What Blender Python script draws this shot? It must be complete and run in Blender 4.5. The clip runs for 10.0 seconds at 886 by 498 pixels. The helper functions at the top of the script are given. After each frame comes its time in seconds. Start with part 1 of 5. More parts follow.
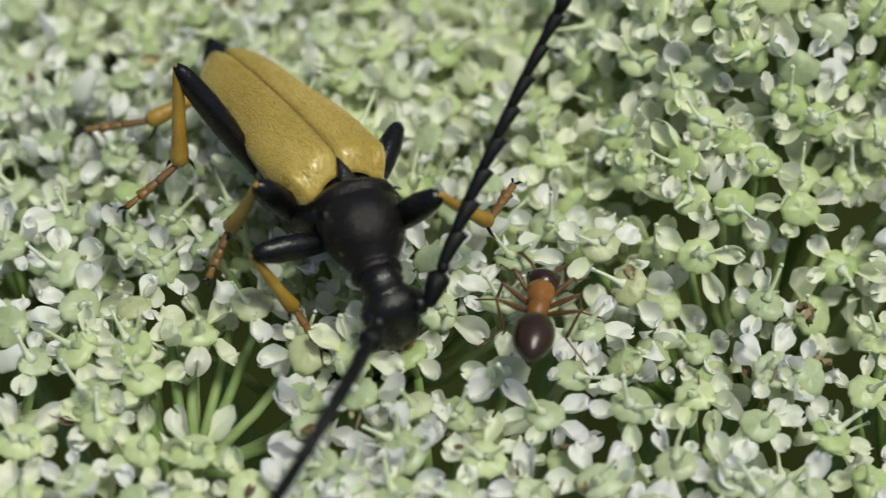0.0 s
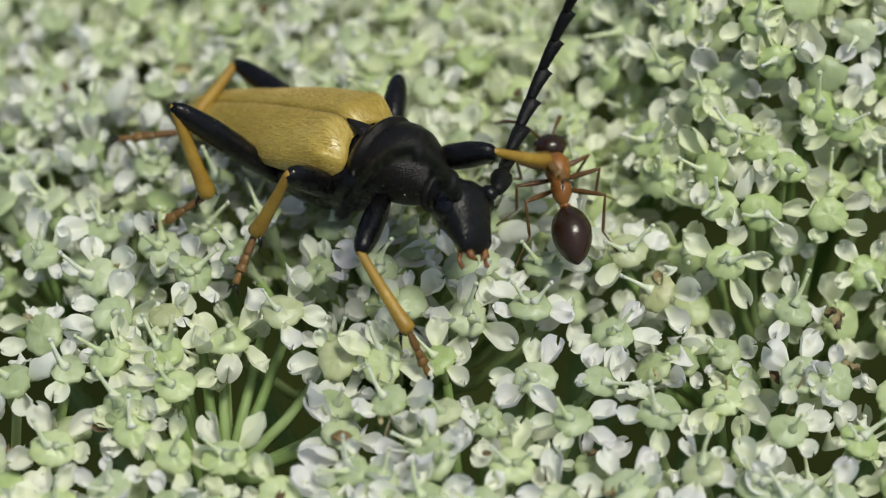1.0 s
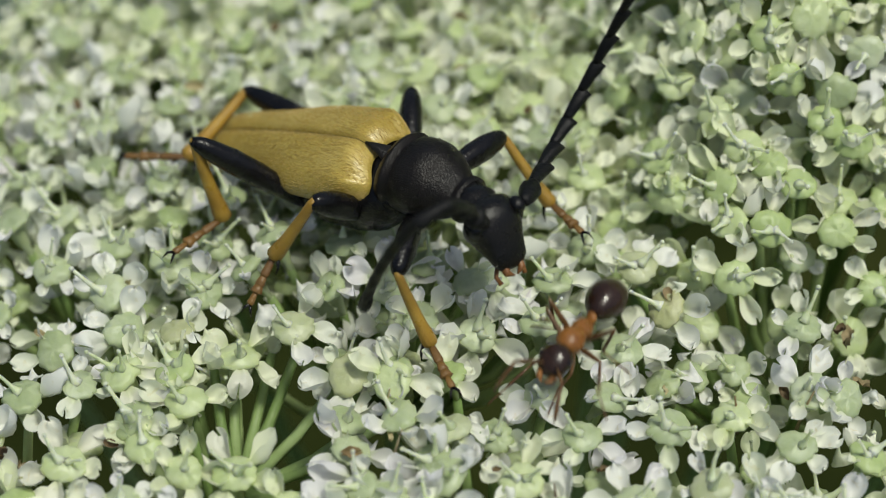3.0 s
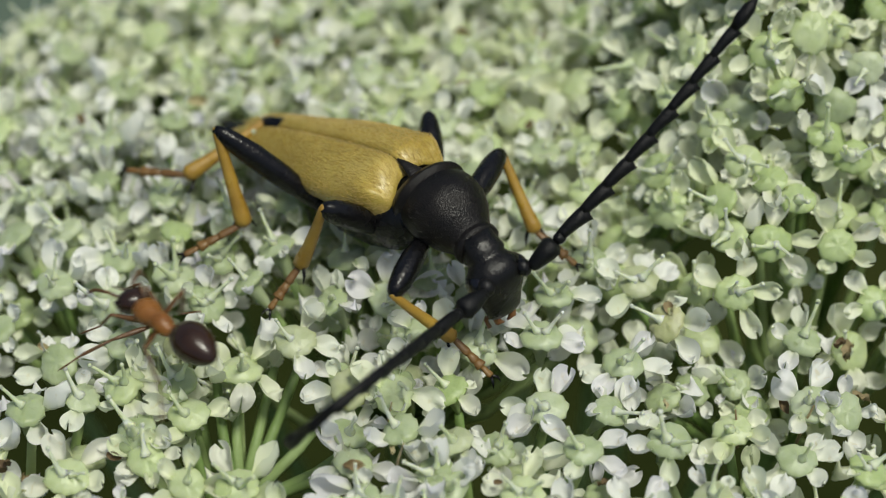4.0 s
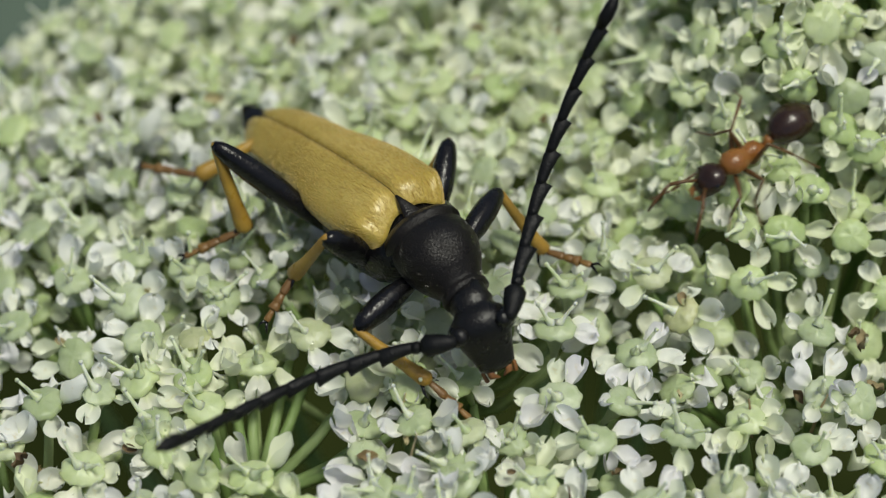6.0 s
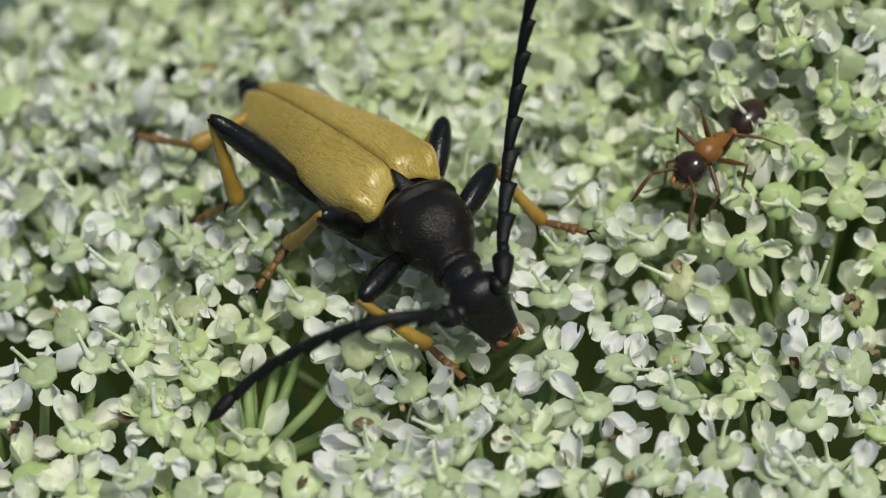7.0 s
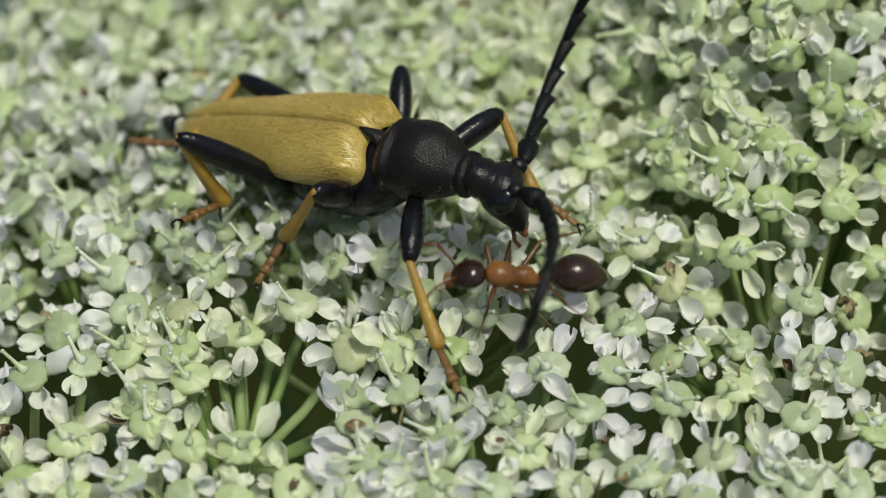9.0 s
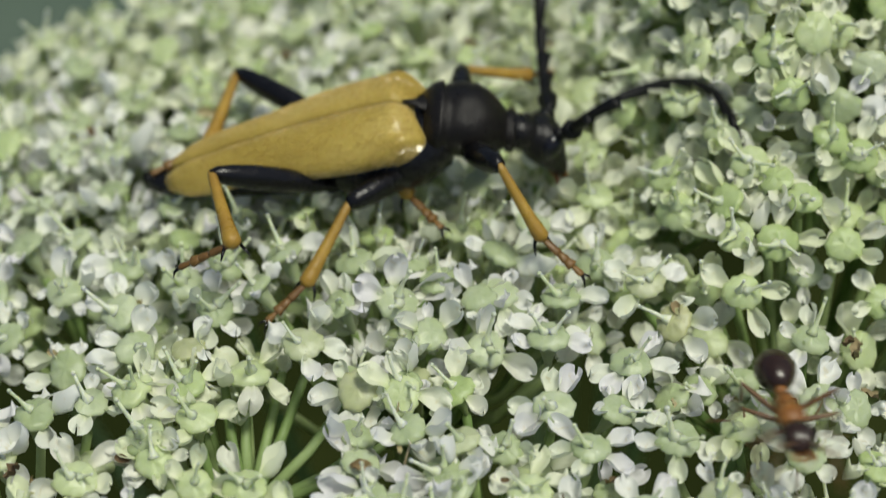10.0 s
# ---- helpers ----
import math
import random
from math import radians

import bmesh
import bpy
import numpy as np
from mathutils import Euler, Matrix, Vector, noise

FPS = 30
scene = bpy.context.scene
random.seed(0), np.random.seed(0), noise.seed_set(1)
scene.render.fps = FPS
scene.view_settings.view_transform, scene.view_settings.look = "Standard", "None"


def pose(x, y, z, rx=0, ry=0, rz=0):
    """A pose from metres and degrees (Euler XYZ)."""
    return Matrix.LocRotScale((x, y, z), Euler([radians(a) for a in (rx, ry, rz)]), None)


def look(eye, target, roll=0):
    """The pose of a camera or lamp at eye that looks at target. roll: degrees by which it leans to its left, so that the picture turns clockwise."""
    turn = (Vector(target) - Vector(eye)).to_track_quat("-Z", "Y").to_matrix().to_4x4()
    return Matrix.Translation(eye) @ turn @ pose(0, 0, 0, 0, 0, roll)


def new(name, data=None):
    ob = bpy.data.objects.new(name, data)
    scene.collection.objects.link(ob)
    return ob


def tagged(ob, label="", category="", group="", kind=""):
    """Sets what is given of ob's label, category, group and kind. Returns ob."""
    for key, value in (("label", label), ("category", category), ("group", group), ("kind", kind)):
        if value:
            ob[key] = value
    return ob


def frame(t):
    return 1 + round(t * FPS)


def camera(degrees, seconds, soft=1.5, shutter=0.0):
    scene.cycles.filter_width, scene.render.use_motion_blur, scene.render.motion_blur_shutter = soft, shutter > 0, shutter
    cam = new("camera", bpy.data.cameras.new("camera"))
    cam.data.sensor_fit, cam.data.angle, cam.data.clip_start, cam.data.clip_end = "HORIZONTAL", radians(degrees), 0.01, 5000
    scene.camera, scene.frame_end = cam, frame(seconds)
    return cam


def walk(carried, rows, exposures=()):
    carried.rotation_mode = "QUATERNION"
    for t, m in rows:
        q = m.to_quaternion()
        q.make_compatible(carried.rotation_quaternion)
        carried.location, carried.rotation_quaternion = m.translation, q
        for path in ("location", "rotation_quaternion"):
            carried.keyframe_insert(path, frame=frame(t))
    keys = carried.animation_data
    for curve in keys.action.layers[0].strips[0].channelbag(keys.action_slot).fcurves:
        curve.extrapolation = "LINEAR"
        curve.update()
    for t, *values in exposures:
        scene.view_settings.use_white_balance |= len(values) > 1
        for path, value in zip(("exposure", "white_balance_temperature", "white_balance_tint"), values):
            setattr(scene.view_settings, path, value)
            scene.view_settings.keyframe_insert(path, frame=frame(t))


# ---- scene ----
FOCUS, STOP = 0.0674, 41.0
SKY, SUN, SUN_WIDE, EXPOSURE = 0.080, 2.45, 14, 0.0

cam = camera(24.6, 10.0, soft=1.0, shutter=0.5)
cam.data.dof.use_dof = True
cam.data.dof.focus_distance, cam.data.dof.aperture_fstop = FOCUS, STOP
PATH = [
    (0, look((-0.001614, -0.043220, 0.053616), (0.001640, 0.000470, -0.000980), 3.983)),
    (0.3, look((-0.001114, -0.043306, 0.054081), (0.000833, 0.000242, -0.000686), 2.522)),
    (0.5, look((-0.001005, -0.043325, 0.054183), (0.000656, 0.000192, -0.000621), 2.201)),
    (1, look((-0.000961, -0.043292, 0.054218), (0.000611, 0.000357, -0.000484), 2.026)),
    (1.5, look((-0.000832, -0.043364, 0.054259), (0.000392, 0.000459, -0.000313), 1.677)),
    (2, look((-0.000858, -0.043410, 0.054284), (0.000304, 0.000545, -0.000183), 1.605)),
    (2.5, look((-0.000846, -0.043393, 0.054346), (0.000273, 0.000603, -0.000088), 1.554)),
    (4, look((-0.000914, -0.043701, 0.054613), (0.000188, 0.000824, 0.000610), 1.567)),
    (4.5, look((-0.000640, -0.043817, 0.054801), (-0.000047, 0.000919, 0.000965), 0.992)),
    (5, look((-0.000619, -0.043861, 0.054736), (-0.000056, 0.001041, 0.001037), 0.922)),
    (5.2, look((-0.000417, -0.043880, 0.054761), (-0.000010, 0.001150, 0.001169), 0.727)),
    (6.3, look((-0.000059, -0.044799, 0.053998), (-0.000370, 0.000205, 0.000383), -0.254)),
    (6.5, look((-0.000016, -0.044908, 0.053909), (-0.000367, -0.000155, 0.000085), -0.327)),
    (7, look((-0.000065, -0.045023, 0.053749), (-0.000137, -0.000324, -0.000121), -0.103)),
    (7.5, look((0.000000, -0.045000, 0.053600), (-0.000000, 0.000009, -0.000011), -0.000)),
    (8, look((0.000058, -0.045312, 0.053318), (-0.000054, -0.000114, -0.000134), -0.154)),
    (8.5, look((0.000052, -0.045515, 0.053065), (-0.000031, -0.000239, -0.000322), -0.138)),
    (9, look((-0.000110, -0.045565, 0.052999), (0.000136, -0.000099, -0.000225), 0.140)),
    (9.5, look((0.000203, -0.045665, 0.053205), (-0.000080, 0.000057, 0.000201), -0.449)),
    (9.75, look((0.000147, -0.045597, 0.053246), (-0.000074, 0.000224, 0.000328), -0.371)),
    (10, look((-0.000052, -0.045353, 0.053394), (-0.000051, 0.000818, 0.000780), -0.097)),
]
walk(cam, PATH)
MM = 0.001


def part(name, bm, material, parent, label="", smooth=True):
    """Links a bmesh as one mesh object under a thing or a part."""
    me = bpy.data.meshes.new(name)
    if smooth:
        for face in bm.faces:
            face.smooth = True
    bm.to_mesh(me)
    bm.free()
    me.materials.append(material)
    ob = new(name, me)
    ob.parent = parent
    return tagged(ob, label) if label else ob


# ---- world, sun, exposure ----
world = bpy.data.worlds.new("sky")
scene.world = world
world.use_nodes = True
sky = world.node_tree.nodes.new("ShaderNodeTexSky")
sky.sky_type, sky.sun_disc = "NISHITA", False
sky.sun_elevation, sky.sun_rotation = radians(74), radians(117)
sky.air_density, sky.dust_density = 1.0, 3.0
background = world.node_tree.nodes["Background"]
background.inputs["Strength"].default_value = SKY
world.node_tree.links.new(sky.outputs[0], background.inputs["Color"])
sun_data = bpy.data.lights.new("sun", "SUN")
sun_data.energy, sun_data.angle, sun_data.color = SUN, radians(SUN_WIDE), (0.985, 1.0, 0.86)
sun = new("sun", sun_data)
sun.matrix_basis = look((0.06, -0.03, 0.24), (0, 0, 0))
scene.view_settings.exposure = EXPOSURE


# ---- materials ----
def nodes(name):
    mat = bpy.data.materials.new(name)
    mat.use_nodes = True
    tree = mat.node_tree
    return mat, tree, tree.nodes["Principled BSDF"]


def ramp(tree, source, stops):
    node = tree.nodes.new("ShaderNodeValToRGB")
    while len(node.color_ramp.elements) < len(stops):
        node.color_ramp.elements.new(0.5)
    for element, (at, colour) in zip(node.color_ramp.elements, stops):
        element.position, element.color = at, (*colour, 1)
    tree.links.new(source, node.inputs[0])
    return node.outputs[0]


def noisy(tree, scale, detail=4.0, stretch=None):
    node = tree.nodes.new("ShaderNodeTexNoise")
    node.inputs["Scale"].default_value, node.inputs["Detail"].default_value = scale, detail
    coords = tree.nodes.new("ShaderNodeTexCoord")
    if stretch:
        mapping = tree.nodes.new("ShaderNodeMapping")
        mapping.inputs["Scale"].default_value = stretch
        tree.links.new(coords.outputs["Object"], mapping.inputs[0])
        tree.links.new(mapping.outputs[0], node.inputs["Vector"])
    else:
        tree.links.new(coords.outputs["Object"], node.inputs["Vector"])
    return node.outputs["Fac"]


def bumped(tree, shader, height, strength, distance):
    node = tree.nodes.new("ShaderNodeBump")
    node.inputs["Strength"].default_value, node.inputs["Distance"].default_value = strength, distance
    tree.links.new(height, node.inputs["Height"])
    tree.links.new(node.outputs[0], shader.inputs["Normal"])


def mixed(tree, a, b, fac, blend="MIX"):
    node = tree.nodes.new("ShaderNodeMix")
    node.data_type, node.blend_type = "RGBA", blend
    for source, socket in ((fac, node.inputs[0]), (a, node.inputs[6]), (b, node.inputs[7])):
        if isinstance(source, (int, float)):
            socket.default_value = source
        elif isinstance(source, tuple):
            socket.default_value = (*source, 1)
        else:
            tree.links.new(source, socket)
    return node.outputs[2]


def per_object(tree):
    return tree.nodes.new("ShaderNodeObjectInfo").outputs["Random"]


def per_island(tree):
    return tree.nodes.new("ShaderNodeNewGeometry").outputs["Random Per Island"]


def translucent(tree, shader, colour, share):
    """Lets part of the light through a thin leaf of tissue."""
    thin, mix = tree.nodes.new("ShaderNodeBsdfTranslucent"), tree.nodes.new("ShaderNodeMixShader")
    mix.inputs[0].default_value = share
    if isinstance(colour, tuple):
        thin.inputs["Color"].default_value = (*colour, 1)
    else:
        tree.links.new(colour, thin.inputs["Color"])
    tree.links.new(shader.outputs[0], mix.inputs[1])
    tree.links.new(thin.outputs[0], mix.inputs[2])
    tree.links.new(mix.outputs[0], tree.nodes["Material Output"].inputs[0])


def petal_material(name, chance, cast):
    mat, tree, shader = nodes(name)
    coords = tree.nodes.new("ShaderNodeTexCoord")
    split = tree.nodes.new("ShaderNodeSeparateXYZ")
    tree.links.new(coords.outputs["UV"], split.inputs[0])
    along = ramp(tree, split.outputs[0], [(0.0, (0.66, 0.74, 0.42)), (0.15, (0.84, 0.88, 0.68)), (0.36, (0.925, 0.93, 0.87)), (1.0, (0.935, 0.94, 0.92))])
    tint = ramp(tree, chance(tree), [(0.0, (0.93, 0.97, 0.82)), (0.25, (0.99, 1.0, 0.94)), (0.7, (1.0, 1.0, 1.0)), (1.0, (0.96, 0.94, 1.0))])
    colour = mixed(tree, mixed(tree, along, tint, 1.0, "MULTIPLY"), cast, 1.0, "MULTIPLY")
    spots = ramp(tree, noisy(tree, 2300, 2), [(0.70, (1, 1, 1)), (0.78, (0.80, 0.72, 0.50))])
    colour = mixed(tree, colour, spots, 0.5, "MULTIPLY")
    tree.links.new(colour, shader.inputs["Base Color"])
    shader.inputs["Roughness"].default_value = 0.42
    shader.inputs["Specular IOR Level"].default_value = 0.35
    bumped(tree, shader, noisy(tree, 2600, 4), 0.5, 0.00008)
    translucent(tree, shader, colour, 0.36)
    return mat


def tissue(name, chance, dark, mid, light, share=0.18, rough=0.38, odd=None, soft=0.0):
    """Moist green plant tissue."""
    mat, tree, shader = nodes(name)
    base = ramp(tree, chance(tree), [(0.0, dark), (0.5, mid), (0.9, light), (1.0, odd or light)])
    patch = ramp(tree, noisy(tree, 1500, 4), [(0.3, (0.80, 0.84, 0.72)), (0.65, (1.0, 1.0, 1.0))])
    colour = mixed(tree, base, patch, 1.0, "MULTIPLY")
    tree.links.new(colour, shader.inputs["Base Color"])
    shader.inputs["Roughness"].default_value = rough
    shader.inputs["Specular IOR Level"].default_value = 0.4
    bumped(tree, shader, noisy(tree, 4200, 4), 0.45, 0.00007)
    if soft:
        shader.inputs["Subsurface Weight"].default_value = soft
        shader.inputs["Subsurface Radius"].default_value = (1.0, 1.0, 0.6)
        shader.inputs["Subsurface Scale"].default_value = 0.00022
    if share:
        translucent(tree, shader, colour, share)
    return mat


PETAL, PETAL_REST = petal_material("petal_white", per_object, (1.0, 1.0, 1.0)), petal_material("petal_cream", per_island, (0.975, 0.99, 0.88))
PETAL_FRESH = petal_material("petal_fresh_cream", per_object, (0.975, 0.99, 0.86))
DISC = tissue("disc_green", per_object, (0.40, 0.47, 0.27), (0.47, 0.54, 0.34), (0.56, 0.62, 0.43), 0.10, 0.36, odd=(0.50, 0.50, 0.27), soft=0.6)
DISC_FRESH = tissue("disc_fresh_green", per_object, (0.44, 0.54, 0.25), (0.53, 0.62, 0.33), (0.61, 0.68, 0.41), 0.10, 0.36, soft=0.6)
DISC_REST = tissue("disc_green_rest", per_island, (0.40, 0.48, 0.24), (0.47, 0.54, 0.31), (0.56, 0.62, 0.39), 0.10, 0.40, soft=0.6)
STYLE = tissue("style_pale", per_object, (0.72, 0.80, 0.54), (0.79, 0.85, 0.64), (0.85, 0.89, 0.73), 0.15, soft=0.8)
STYLE_REST = tissue("style_pale_rest", per_island, (0.72, 0.80, 0.54), (0.79, 0.85, 0.64), (0.85, 0.89, 0.73), 0.15, soft=0.8)
STALK = tissue("stalk_green", per_island, (0.20, 0.31, 0.09), (0.30, 0.41, 0.15), (0.42, 0.52, 0.24), 0.15, 0.5)
RAY = tissue("ray_green", per_object, (0.16, 0.27, 0.07), (0.24, 0.36, 0.12), (0.33, 0.45, 0.19), 0.1, 0.5)
FAN = tissue("stalk_pale_green", per_object, (0.20, 0.30, 0.10), (0.27, 0.38, 0.14), (0.35, 0.46, 0.20), 0.15, 0.4)
WITHER = tissue("withered_brown", per_object, (0.13, 0.08, 0.045), (0.30, 0.21, 0.11), (0.56, 0.48, 0.29), 0.25, 0.7)
WEED_LEAF = tissue("leaf_grey_green", per_object, (0.07, 0.105, 0.08), (0.085, 0.12, 0.09), (0.10, 0.14, 0.105), 0.1, 0.6)
DEW, _tree, _shader = nodes("dew")
_shader.inputs["Base Color"].default_value = (1, 1, 1, 1)
_shader.inputs["Roughness"].default_value = 0.02
_shader.inputs["IOR"].default_value = 1.33
_shader.inputs["Transmission Weight"].default_value = 1.0


def chitin(name, colour, dark, rough, bump_scale, bump, spec=0.5, pitted=0.0):
    mat, tree, shader = nodes(name)
    tone = ramp(tree, noisy(tree, 900, 4), [(0.3, dark), (0.7, colour)])
    tree.links.new(tone, shader.inputs["Base Color"])
    worn = ramp(tree, noisy(tree, 2500, 3), [(0.3, (rough * 0.7,) * 3), (0.7, (rough * 1.3,) * 3)])
    tree.links.new(worn, shader.inputs["Roughness"])
    shader.inputs["Specular IOR Level"].default_value = spec
    if pitted:
        bumped(tree, shader, pits(tree, pitted), bump, 0.00004)
    else:
        bumped(tree, shader, noisy(tree, bump_scale, 3), bump, 0.00006)
    return mat


def pits(tree, scale, stretch=(1, 1, 1)):
    node = tree.nodes.new("ShaderNodeTexVoronoi")
    node.inputs["Scale"].default_value = scale
    coords, mapping = tree.nodes.new("ShaderNodeTexCoord"), tree.nodes.new("ShaderNodeMapping")
    mapping.inputs["Scale"].default_value = stretch
    tree.links.new(coords.outputs["Object"], mapping.inputs[0])
    tree.links.new(mapping.outputs[0], node.inputs["Vector"])
    return node.outputs["Distance"]


def wing_case_material():
    """Tawny wing case under short golden hairs that lie backwards."""
    mat, tree, shader = nodes("wing_case_tawny")
    blotch = ramp(tree, noisy(tree, 480, 4, (0.5, 1, 1)), [(0.3, (0.345, 0.240, 0.034)), (0.52, (0.45, 0.335, 0.066)), (0.72, (0.54, 0.41, 0.115))])
    hairs = ramp(tree, noisy(tree, 22000, 2, (0.25, 1, 1)), [(0.36, (0.95, 0.95, 0.94)), (0.66, (1.05, 1.05, 1.05))])
    tree.links.new(mixed(tree, blotch, hairs, 1.0, "MULTIPLY"), shader.inputs["Base Color"])
    rough = ramp(tree, noisy(tree, 13000, 2, (0.4, 1, 1)), [(0.42, (0.40, 0.40, 0.40)), (0.62, (0.20, 0.20, 0.20))])
    tree.links.new(rough, shader.inputs["Roughness"])
    shader.inputs["Specular IOR Level"].default_value = 0.6
    shader.inputs["Specular Tint"].default_value = (1.0, 0.90, 0.66, 1)
    shader.inputs["Coat Weight"].default_value = 0.35
    shader.inputs["Coat Roughness"].default_value = 0.24
    shader.inputs["Sheen Weight"].default_value = 0.20
    shader.inputs["Sheen Roughness"].default_value = 0.35
    shader.inputs["Sheen Tint"].default_value = (1.0, 0.88, 0.62, 1)
    bumped(tree, shader, noisy(tree, 14000, 3, (0.6, 1, 1)), 0.5, 0.00006)
    return mat


WING = wing_case_material()
BLACK = chitin("chitin_black", (0.006, 0.0055, 0.006), (0.003, 0.003, 0.003), 0.24, 9000, 0.4, 0.36)
MATT_BLACK = chitin("chitin_black_pitted", (0.010, 0.008, 0.006), (0.004, 0.003, 0.003), 0.36, 9000, 0.45, 0.28, 19000)
HEAD_BLACK = chitin("chitin_black_head", (0.009, 0.008, 0.007), (0.003, 0.003, 0.003), 0.32, 12000, 0.4, 0.32)
GOLD_DOWN = chitin("down_golden", (0.66, 0.48, 0.15), (0.46, 0.32, 0.08), 0.20, 9000, 0.1, 0.9)
GREY_DOWN = chitin("down_grey", (0.045, 0.04, 0.032), (0.028, 0.024, 0.02), 0.30, 9000, 0.1, 0.5)
FEELER = chitin("feeler_black", (0.006, 0.006, 0.006), (0.003, 0.003, 0.003), 0.45, 14000, 0.6, 0.25)
EYE = chitin("eye_black", (0.006, 0.006, 0.009), (0.004, 0.004, 0.005), 0.16, 20000, 0.2)
AMBER = chitin("leg_amber", (0.40, 0.245, 0.035), (0.28, 0.155, 0.022), 0.36, 12000, 0.6)
RUST = chitin("foot_rust", (0.21, 0.112, 0.028), (0.11, 0.052, 0.016), 0.38, 12000, 0.5)
MOUTH = chitin("mouth_brown", (0.28, 0.12, 0.03), (0.10, 0.035, 0.012), 0.35, 12000, 0.4)
ANT_DARK = chitin("ant_brown", (0.034, 0.016, 0.008), (0.017, 0.008, 0.005), 0.20, 16000, 0.15)
ANT_RED = chitin("ant_rust", (0.31, 0.130, 0.025), (0.18, 0.066, 0.014), 0.30, 14000, 0.35)
ANT_LEG = chitin("ant_leg", (0.17, 0.082, 0.025), (0.07, 0.032, 0.012), 0.34, 14000, 0.3)


# ---- mesh helpers (millimetres in, metres out) ----
def loft(bm, rings, sides=16, power=2.0, cap=True):
    """Rings along x: (x, centre y, centre z, half width, half height)."""
    loops = []
    for x, cy, cz, w, h in rings:
        loop = []
        for i in range(sides):
            a = 2 * math.pi * i / sides
            c, s = math.cos(a), math.sin(a)
            c, s = math.copysign(abs(c) ** (2 / power), c), math.copysign(abs(s) ** (2 / power), s)
            loop.append(bm.verts.new((x * MM, (cy + w * c) * MM, (cz + h * s) * MM)))
        loops.append(loop)
    for a, b in zip(loops, loops[1:]):
        for i in range(sides):
            j = (i + 1) % sides
            bm.faces.new((a[i], a[j], b[j], b[i]))
    if cap:
        bm.faces.new(list(reversed(loops[0])))
        bm.faces.new(loops[-1])
    return loops


def tube(bm, points, radii, sides=8):
    """A tube along points; its ends are closed."""
    loops = []
    pts = [Vector(p) for p in points]
    side = None
    for i, p in enumerate(pts):
        way = (pts[min(i + 1, len(pts) - 1)] - pts[max(i - 1, 0)]).normalized()
        side = way.orthogonal().normalized() if side is None else (side - way * side.dot(way)).normalized()
        other = way.cross(side)
        loops.append([bm.verts.new((p + (side * math.cos(a) + other * math.sin(a)) * radii[i]) * MM) for a in (2 * math.pi * k / sides for k in range(sides))])
    for a, b in zip(loops, loops[1:]):
        for i in range(sides):
            j = (i + 1) % sides
            bm.faces.new((a[i], a[j], b[j], b[i]))
    bm.faces.new(list(reversed(loops[0])))
    bm.faces.new(loops[-1])


def ball(bm, centre, radii, u=12, v=8, turn=None):
    m = Matrix.Translation(Vector(centre) * MM) @ (turn or Matrix.Identity(4)) @ Matrix.Diagonal((*[r * MM for r in radii], 1))
    return bmesh.ops.create_uvsphere(bm, u_segments=u, v_segments=v, radius=1, matrix=m)["verts"]


# ---- ground far below the umbel ----
def ground():
    mat, tree, shader = nodes("meadow")
    # greens set near black: the shade beneath dense plants is in the colour
    shaded_grass = ramp(tree, noisy(tree, 9, 6), [(0.3, (0.010, 0.014, 0.003)), (0.5, (0.018, 0.024, 0.005)), (0.7, (0.034, 0.040, 0.010))])
    tree.links.new(shaded_grass, shader.inputs["Base Color"])
    shader.inputs["Roughness"].default_value = 1.0
    shader.inputs["Specular IOR Level"].default_value = 0.05
    bm = bmesh.new()
    n, size = 60, 900.0
    grid = [[bm.verts.new((size * ((i / n - 0.5) * 2) ** 3, size * ((j / n - 0.5) * 2) ** 3, -0.55 + 0.02 * noise.noise((i * 0.7, j * 0.7, 0)))) for j in range(n + 1)] for i in range(n + 1)]
    for i in range(n):
        for j in range(n):
            bm.faces.new((grid[i][j], grid[i + 1][j], grid[i + 1][j + 1], grid[i][j + 1]))
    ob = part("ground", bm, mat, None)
    tagged(ob, "green meadow ground far below the flower, coloured dark for the plants' shade", "ground", kind="structure")


